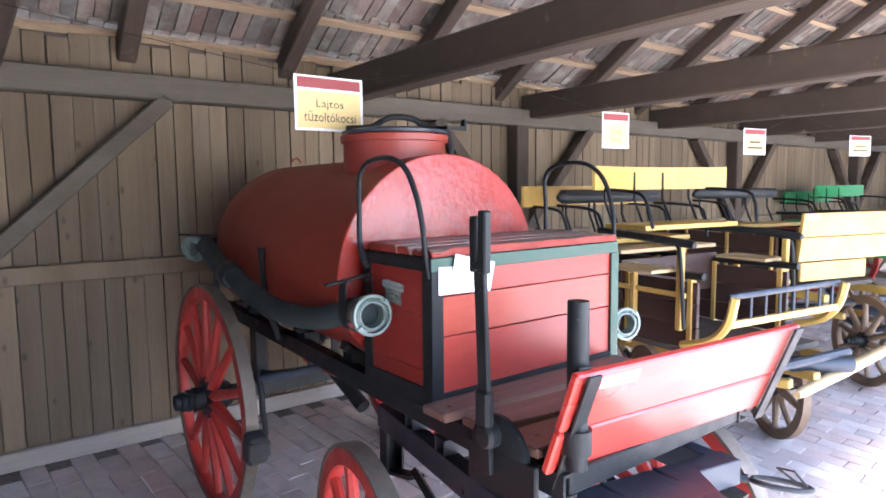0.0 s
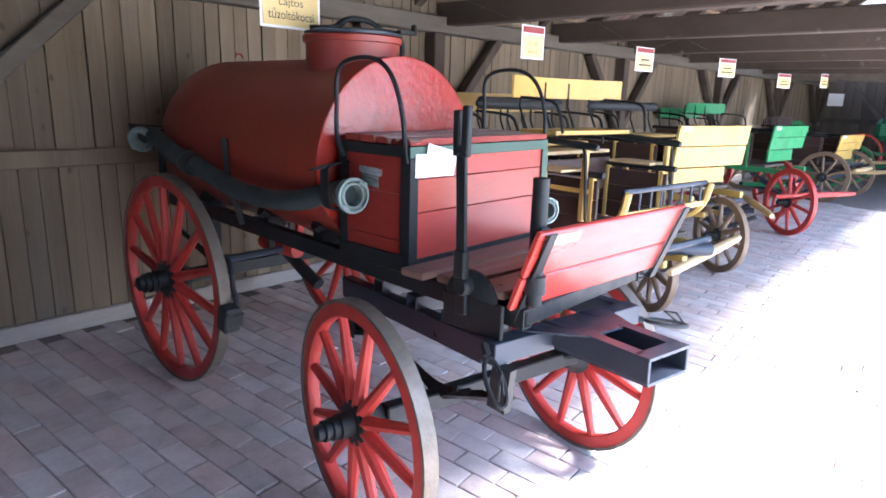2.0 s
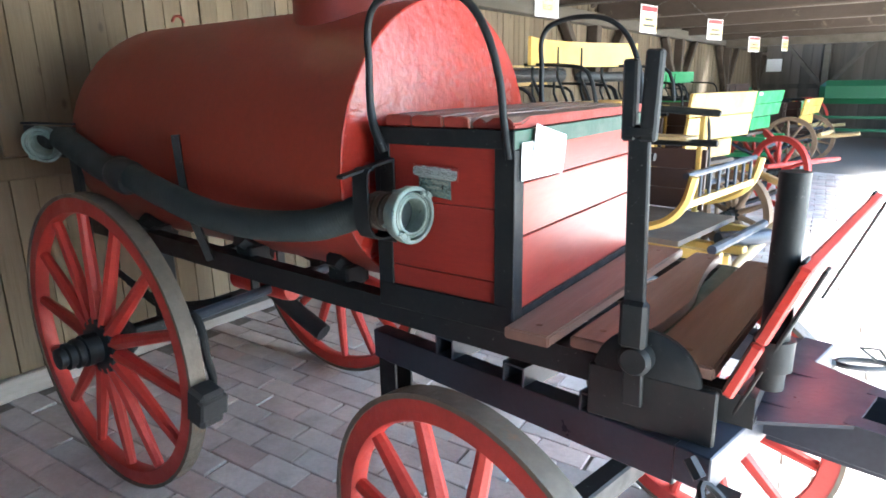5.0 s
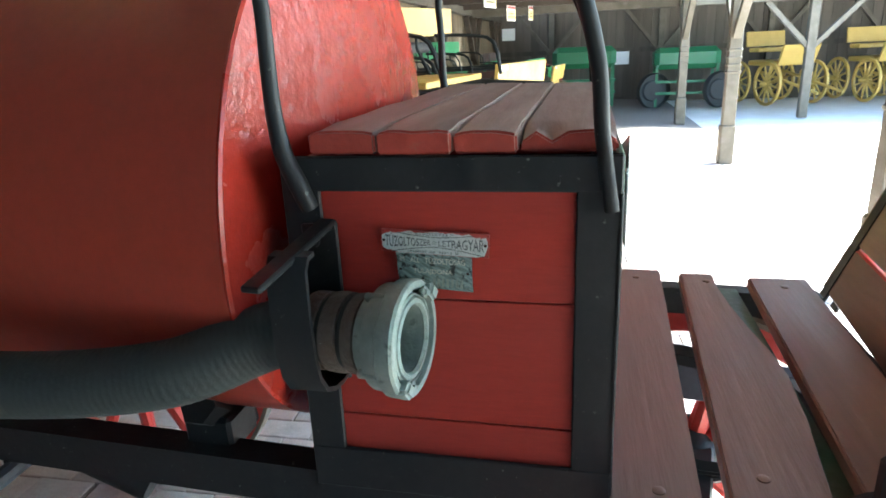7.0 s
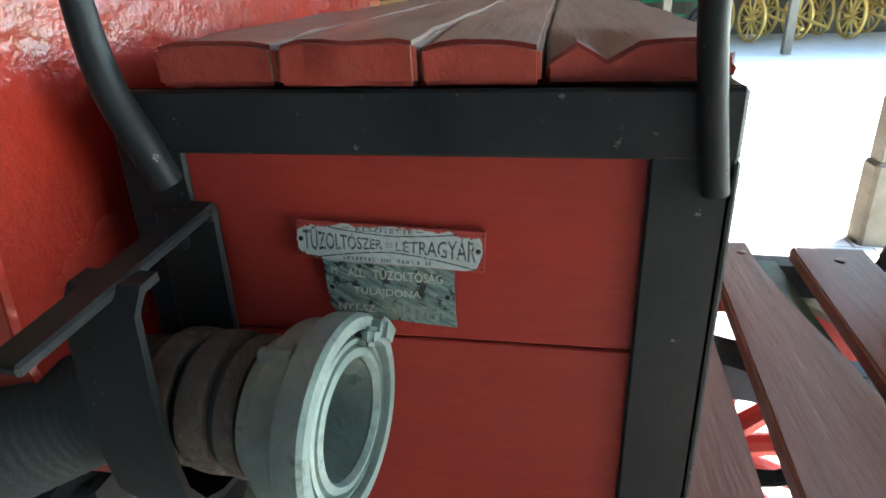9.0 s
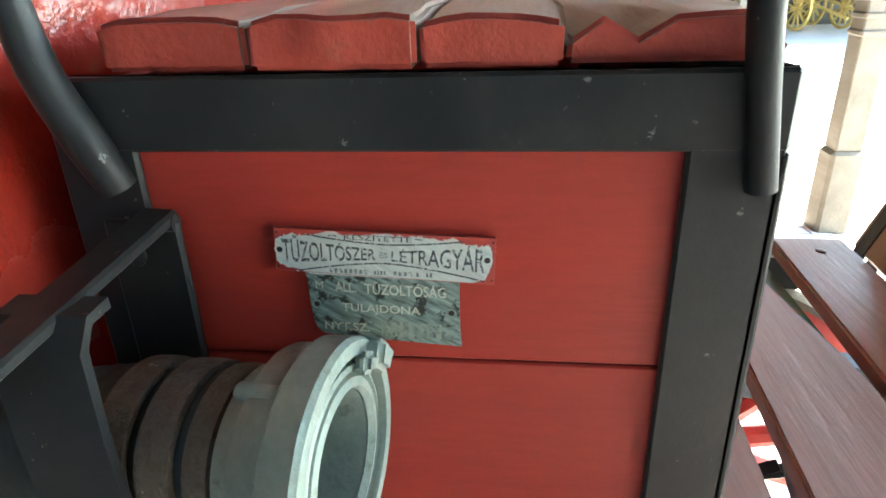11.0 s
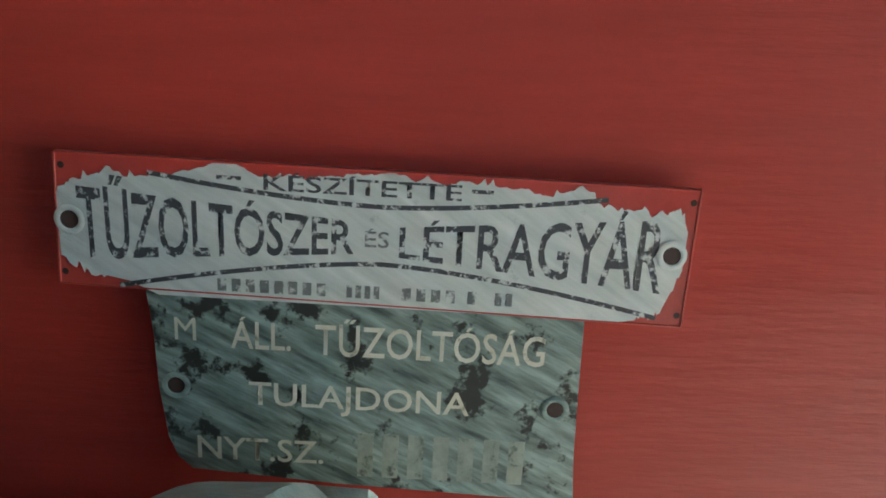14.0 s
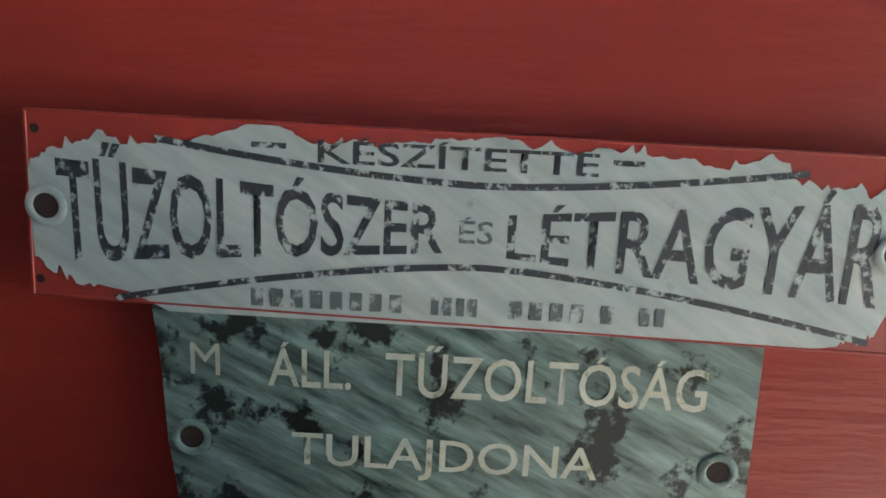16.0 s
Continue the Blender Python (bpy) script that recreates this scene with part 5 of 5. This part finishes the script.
    for y, z, kind in seats:
        add("seat_plank", lambda bm: span_box(bm, (-w * 0.86, y, z - 0.30), (w * 0.86, y + 0.34, z - 0.27), 0.004), body)
        if kind == "cushion":
            add("cushion", lambda bm: tube(bm, [(-w * 0.98, y + 0.36, z), (-w * 0.9, y + 0.36, z + 0.01), (w * 0.9, y + 0.36, z + 0.01), (w * 0.98, y + 0.36, z)], [0.02, 0.05, 0.05, 0.02], 10), M_leather, "padded black leather back roll")
        else:
            def back(bm):
                ribbon(bm, [(xa, y + 0.40 - 0.10 * (xa / w) ** 2, z + 0.02) for xa in np.linspace(-w * spread, w * spread, 12)], (0, 0, 1), 0.15, 0.018)
            add("seat_back", back, kind, "curved painted seat back")
        for xx in (-0.8, -0.27, 0.27, 0.8):
            add("seat_iron", lambda bm: tube(bm, [(xx * w, y + 0.30, z - 0.28), (xx * w, y + 0.38, z - 0.12), (xx * w, y + 0.385, z + 0.06)], 0.009, 6), M_iron)
        for s in (-1, 1):
            add("arm_iron", lambda bm: tube(bm, [(s * w * 0.95, y + 0.38, z - 0.05), (s * w, y + 0.1, z - 0.06), (s * w, y - 0.05, z - 0.10), (s * w * 0.96, y - 0.10, z - 0.28)], 0.011, 6, 3), M_iron)
    if dash_kind == "ladder":
        for s in (-1, 1):
            add("arm_rail", lambda bm: tube(bm, [(s * w * 0.98, 0.22, 1.285), (s * w * 0.98, 0.24, 1.29), (s * w * 0.98, 0.95, 1.33)], [0.018, 0.024, 0.022], 12), M_iron, "round black arm rail with a turned end")
            for yy in (0.30, 0.64):
                add("arm_post", lambda bm: span_box(bm, (s * w * 0.96 - 0.018, yy, 0.80), (s * w * 0.96 + 0.018, yy + 0.036, 1.27 if yy < 0.5 else 1.15), 0.005), body, "yellow upright post")
            add("arm_iron", lambda bm: tube(bm, [(s * w * 1.0, 0.34, 1.29), (s * w * 1.02, 0.30, 1.24), (s * w * 1.02, 0.28, 1.05), (s * w * 1.0, 0.27, 0.82)], 0.011, 8, 4), M_iron)
            add("lower_rail", lambda bm: beam(bm, (s * w * 0.96, 0.28, 1.00), (s * w * 0.96, 0.95, 1.00), 0.02, 0.03, bevel=0.004), body)
            add("step_plank", lambda bm: span_box(bm, (s * w - 0.16, 0.36, 1.125), (s * w + 0.06, 0.72, 1.145), 0.004), pole, "bare wooden side seat plank")
        add("bench_plank", lambda bm: span_box(bm, (-w * 0.9, 0.80, 1.185), (w * 0.9, 1.14, 1.21), 0.004), pole, "bare wooden bench plank")
        add("bench_front", lambda bm: span_box(bm, (-w * 0.9, 0.79, 0.90), (w * 0.9, 0.81, 1.15), 0.004), M_brown, "dark maroon bench panel")
    ends = {}
    for s in (-1, 1):
        for yy, r in ((0.12, front_r), (1.45, front_r + 0.08)):
            p, turn, paint = P(s * (w + 0.06), yy, 0), rz, wheel_paint
            if front and yy < 1:
                p, turn = Vector((*front[0 if s < 0 else 1], 0)), Matrix.Rotation(radians(front[2]), 4, "Z")
                paint = front_paint or paint
            p.z = floor_z(p.y) + r
            ends[s, yy] = p
            wheel(t, p, r, 10, turn, -s, paint, rim, M_iron, "spoked carriage wheel", 36, 0.045)
    back = o.inverted()
    for yy, r in ((0.12, front_r), (1.45, front_r + 0.08)):
        a, b = back @ ends[-1, yy], back @ ends[1, yy]
        add("axle", lambda bm: beam(bm, a, b, 0.05, 0.06), M_steel)
        for s in (0.16, 0.84):
            c = a.lerp(b, s)
            add("spring", lambda bm: tube(bm, [c + Vector((0, -0.36, 0.21)), c + Vector((0, 0, 0.05)), c + Vector((0, 0.36, 0.21))], 0.022, 4, 4), M_steel)
    if swing:
        a, b = back @ Vector(swing[0]), back @ Vector(swing[1])
        c = a.lerp(b, 0.5)
        add("swingletree", lambda bm: tube(bm, [a, a.lerp(b, 0.08), c, a.lerp(b, 0.92), b], [0.022, 0.030, 0.036, 0.030, 0.022], 12), pole, "pale turned swingletree bar")
        # pole given the dark steel colour to paint in its backlit shade
        add("pole", lambda bm: tube(bm, [(0.05, 0.55, 0.50), (c.x, c.y + 0.02, c.z - 0.05)], [0.035, 0.030], 10), M_steel, "short draw pole coloured dark for backlight")
    else:
        add("pole", lambda bm: tube(bm, [(0.05, 0.35, 0.50), (0.05, -0.45, 0.56), (0.02, -0.75, 0.60)], [0.035, 0.035, 0.028], 10), pole, "pale turned wooden draw pole")
        add("swingletree", lambda bm: tube(bm, [(-w * 0.75, -0.28, 0.60), (0, -0.30, 0.60), (w * 0.75, -0.28, 0.60)], [0.024, 0.038, 0.024], 10), pole, "pale swingletree bar")
    if roller:
        a1, b1 = back @ Vector(roller[0]), back @ Vector(roller[1])
        add("roller", lambda bm: lathe(bm, [(0, 0), (0.042, 0.0), (0.046, 0.006), (0.046, (b1 - a1).length - 0.006), (0.042, (b1 - a1).length), (0, (b1 - a1).length)], Matrix.Translation(a1) @ (b1 - a1).to_track_quat("X", "Z").to_matrix().to_4x4(), 20), M_steel, "dark iron roller with a worn end")
    for s in (-1, 1):
        add("fore_arm", lambda bm: beam(bm, (s * 0.22, 0.40, 0.52), (s * 0.12, -0.12, 0.55), 0.05, 0.05, bevel=0.006), body)
    add("splinter_bar", lambda bm: tube(bm, [(-w * 0.8, -0.12, 0.66), (w * 0.8, -0.12, 0.66)], 0.026, 8), M_steel)
    return t


carriage(2.47, 0.09, 0.89, 1.035, 1.00, -8, M_yellow, M_yellow, M_pole, M_rim, "yellow open carriage with black iron rails and dark plank sides", [(0.62, 1.64, M_yellow), (1.35, 1.52, M_yellow), (1.0, 1.53, "cushion")], front_r=0.33, dash_kind="ladder", front=((1.98, 0.62), (2.90, 0.33), -34), front_paint=M_rim, swing=((2.36, -0.03, 0.49), (3.45, -0.11, 0.585)), roller=((2.55, 0.10, 0.60), (2.80, -0.13, 0.60)))
carriage(4.61, 0.60, 1.0, 1.385, 1.10, -15, M_yellow, M_yellow, M_wheel, M_rim, "yellow carriage with a broad plank dash and black padded seat", [(0.75, 1.52, "cushion")], front_r=0.36, front=((4.50, 0.37), (5.49, 0.74), -32), front_paint=M_rim, swing=((5.24, 0.42, 0.67), (4.62, -0.03, 0.60)))
carriage(7.84, 0.74, 1.03, 1.335, 1.05, -8, M_green, M_green, M_wheel, M_wheel, "green carriage with red spoked wheels", [(0.9, 1.50, M_green), (1.3, 1.42, M_green)], front_r=0.415, pole=M_wheel, front=((7.0, 0.40), (8.12, 0.87), -34), swing=((6.69, 0.49, 0.52), (7.89, -0.13, 0.52)))
carriage(11.0, 0.55, 0.90, 1.15, 1.05, -8, M_yellow, M_brown, M_rim, M_rim, "plain yellow and brown farm carriage", [(0.9, 1.30, M_brown)], front_r=0.42)
carriage(13.3, 0.9, 0.82, 1.05, 1.05, -8, M_green, M_yellow, M_green, M_rim, "small green and yellow cart with pale poles", [(0.9, 1.2, M_green)], front_r=0.42)


def gig(x, y, rz, body, wheels, label):
    t = thing("gig", (x, y, floor_z(y)), label, "cart", "light carts")
    o = Matrix.Translation((x, y, floor_z(y))) @ Matrix.Rotation(radians(rz), 4, "Z")

    def add(name, make, material):
        bm = bmesh.new()
        make(bm)
        bmesh.ops.transform(bm, matrix=o, verts=bm.verts)
        part(name, bm, material, t)

    add("body", lambda bm: beam(bm, (0, -0.5, 0.95), (0, 0.5, 0.95), 0.9, 0.12, bevel=0.03), body)
    add("dash", lambda bm: beam(bm, (-0.45, -0.75, 1.15), (0.45, -0.75, 1.15), 0.05, 0.45, up=(0, -0.4, 1)), body)
    add("seat", lambda bm: beam(bm, (-0.45, 0.3, 1.25), (0.45, 0.3, 1.25), 0.4, 0.10, bevel=0.02), body)
    add("seat_back", lambda bm: beam(bm, (-0.5, 0.55, 1.5), (0.5, 0.55, 1.5), 0.05, 0.35, up=(0, 0.2, 1)), body)
    for s in (-1, 1):
        add("shaft", lambda bm: tube(bm, [(s * 0.3, 0.2, 0.75), (s * 0.3, -1.9, 0.35)], 0.035, 8), body)
        for yy in (-0.55, 0.62):
            p = o @ Vector((s * 0.58, yy, 0))
            wheel(t, (p.x, p.y, p.z + 0.50), 0.50, 12, Matrix.Rotation(radians(rz), 4, "Z"), -s, wheels, wheels, wheels, "yellow spoked wheel", 32, 0.05)


gig(16.4, -4.45, -70, M_yellow, M_yellow, "yellow light cart parked in the far wing")
gig(16.7, -6.75, -78, M_yellow, M_yellow, "yellow light cart with long shafts in the far wing")


def machine(x, y, label, wheels):
    t = thing("farm_machine", (x, y, floor_z(y)), label, "farm machine", "farm machines")

    def add(name, make, material, lab=""):
        bm = bmesh.new()
        make(bm)
        part(name, bm, material, t, lab)

    z = floor_z(y)
    add("hopper", lambda bm: beam(bm, (x, y - 0.75, z + 1.15), (x, y + 0.75, z + 1.15), 0.7, 0.5, bevel=0.12), M_dkgreen, "green sheet metal hopper")
    add("rail", lambda bm: beam(bm, (x - 0.35, y - 0.75, z + 0.62), (x - 0.35, y + 0.75, z + 0.62), 0.06, 0.06), M_dkgreen)
    add("rail", lambda bm: beam(bm, (x - 0.35, y - 0.75, z + 0.35), (x - 0.35, y + 0.75, z + 0.35), 0.06, 0.06), M_dkgreen)
    for s in (-1, 1):
        for dx in (-0.32, 0.3):
            add("leg", lambda bm: beam(bm, (x + dx, y + s * 0.68, z), (x + dx, y + s * 0.68, z + 1.0), 0.06, 0.06, up=(1, 0, 0)), M_dkgreen)
        if wheels:
            bm = bmesh.new()
            lathe(bm, [(0.40, -0.09), (0.42, -0.05), (0.42, 0.05), (0.40, 0.09), (0.25, 0.09), (0.22, 0.04), (0, 0.04)], Matrix.Translation((x - 0.45, y + s * 0.75, z + 0.42)) @ Matrix.Rotation(radians(25), 4, "Z"), 28)
            part("tyre", bm, M_rubber, t, "black rubber tyre")
        else:
            bm = bmesh.new()
            lathe(bm, [(0.45, -0.03), (0.45, 0.03), (0.40, 0.03), (0.40, -0.03)], Matrix.Translation((x - 0.3, y + 0.95, z + 0.6)), 28, loop=True)
            part("flywheel", bm, M_wheel, t, "red rim flywheel")
            break


machine(15.6, 0.1, "green seed machine with a long hopper by the far wall", False)
machine(16.0, -2.3, "green farm machine on black rubber tyres", True)
bm = bmesh.new()
box(bm, (17.955, 2.2, 1.80), (0.02, 0.36, 0.32))
shape("paper_poster", bm, M_white, "white poster on the far barn wall", "poster")
bm = bmesh.new()
box(bm, (17.955, -0.9, 1.05), (0.02, 0.40, 0.34))
shape("paper_poster", bm, M_white, "white notice board on the far barn wall", "poster")

# ---- boards of the wall ----
board_meshes = []
for k in range(4):
    bm = bmesh.new()
    w = (0.1035, 0.100, 0.1045, 0.098)[k]
    span_box(bm, (-w / 2, -0.012, 0.10), (w / 2, 0.012, 2.46), 0.002)
    board_meshes.append(finish("board", bm, M_board, None))
rnd = random.Random(11)
x = -3.2
while x < 17.9:
    k = rnd.randrange(4)
    ob = new("board", board_meshes[k])
    ob.parent = wall
    ob.location = (x, WALL_Y + rnd.uniform(-0.004, 0.004), rnd.uniform(-0.02, 0.02))
    ob.rotation_euler = (0, radians(rnd.uniform(-0.15, 0.15)), 0)
    x += 0.1055 + (rnd.uniform(0, 0.0015))

# ---- bricks of the floor ----
BL, BW, GAP = 0.222, 0.118, 0.0045
turn = Matrix.Rotation(radians(4.5), 4, "Z")
tilt = Matrix.Rotation(math.atan(SLOPE), 4, "X")
brick_meshes = []
for k in range(5):
    bm = bmesh.new()
    box(bm, (0, 0, -0.025), (BW - GAP, BL - GAP, 0.05))
    for v in bm.verts:
        v.co += Vector((rnd.uniform(-0.0035, 0.0035), rnd.uniform(-0.005, 0.005), rnd.uniform(-0.001, 0.001)))
    top = [e for e in bm.edges if all(v.co.z > -0.001 for v in e.verts)] + [e for e in bm.edges if abs(e.verts[0].co.z - e.verts[1].co.z) > 0.03]
    bmesh.ops.bevel(bm, geom=top, offset=0.003, segments=1, affect="EDGES")
    bmesh.ops.delete(bm, geom=[f for f in bm.faces if f.normal.z < -0.9], context="FACES")
    brick_meshes.append(finish("brick", bm, M_brick, None))
vv, ff, count = [], [], 0
for i in range(-60, 110):
    for j in range(-17, 17):
        p = turn @ Vector((i * BW, (j + 0.5 * (i % 2) + rnd.uniform(-0.02, 0.02)) * BL, 0))
        if not (-3.2 < p.x < 10.5 and -2.05 < p.y < 2.46):
            continue
        z = floor_z(p.y) + rnd.uniform(-0.002, 0.002)
        m = Matrix.Translation((p.x, p.y, z)) @ tilt @ turn @ Matrix.Rotation(radians(rnd.uniform(-0.7, 0.7)), 4, "Z") @ Matrix.Rotation(radians(rnd.uniform(-0.5, 0.5)), 4, "Y")
        me = brick_meshes[rnd.randrange(5)]
        if -0.75 < p.x < 1.95 and -1.0 < p.y < 2.2 and count < 300:
            ob = new("brick", me)
            ob.parent = floor
            ob.matrix_basis = m
            count += 1
        else:
            n = len(vv)
            vv.extend([tuple(m @ v.co) for v in me.vertices])
            ff.extend([tuple(n + q for q in f.vertices) for f in me.polygons])
me = bpy.data.meshes.new("bricks")
me.from_pydata(vv, [], ff)
me.materials.append(M_brickj)
ob = tagged(new("bricks", me), "many worn reddish grey floor bricks", kind="stuff")
ob.parent = floor
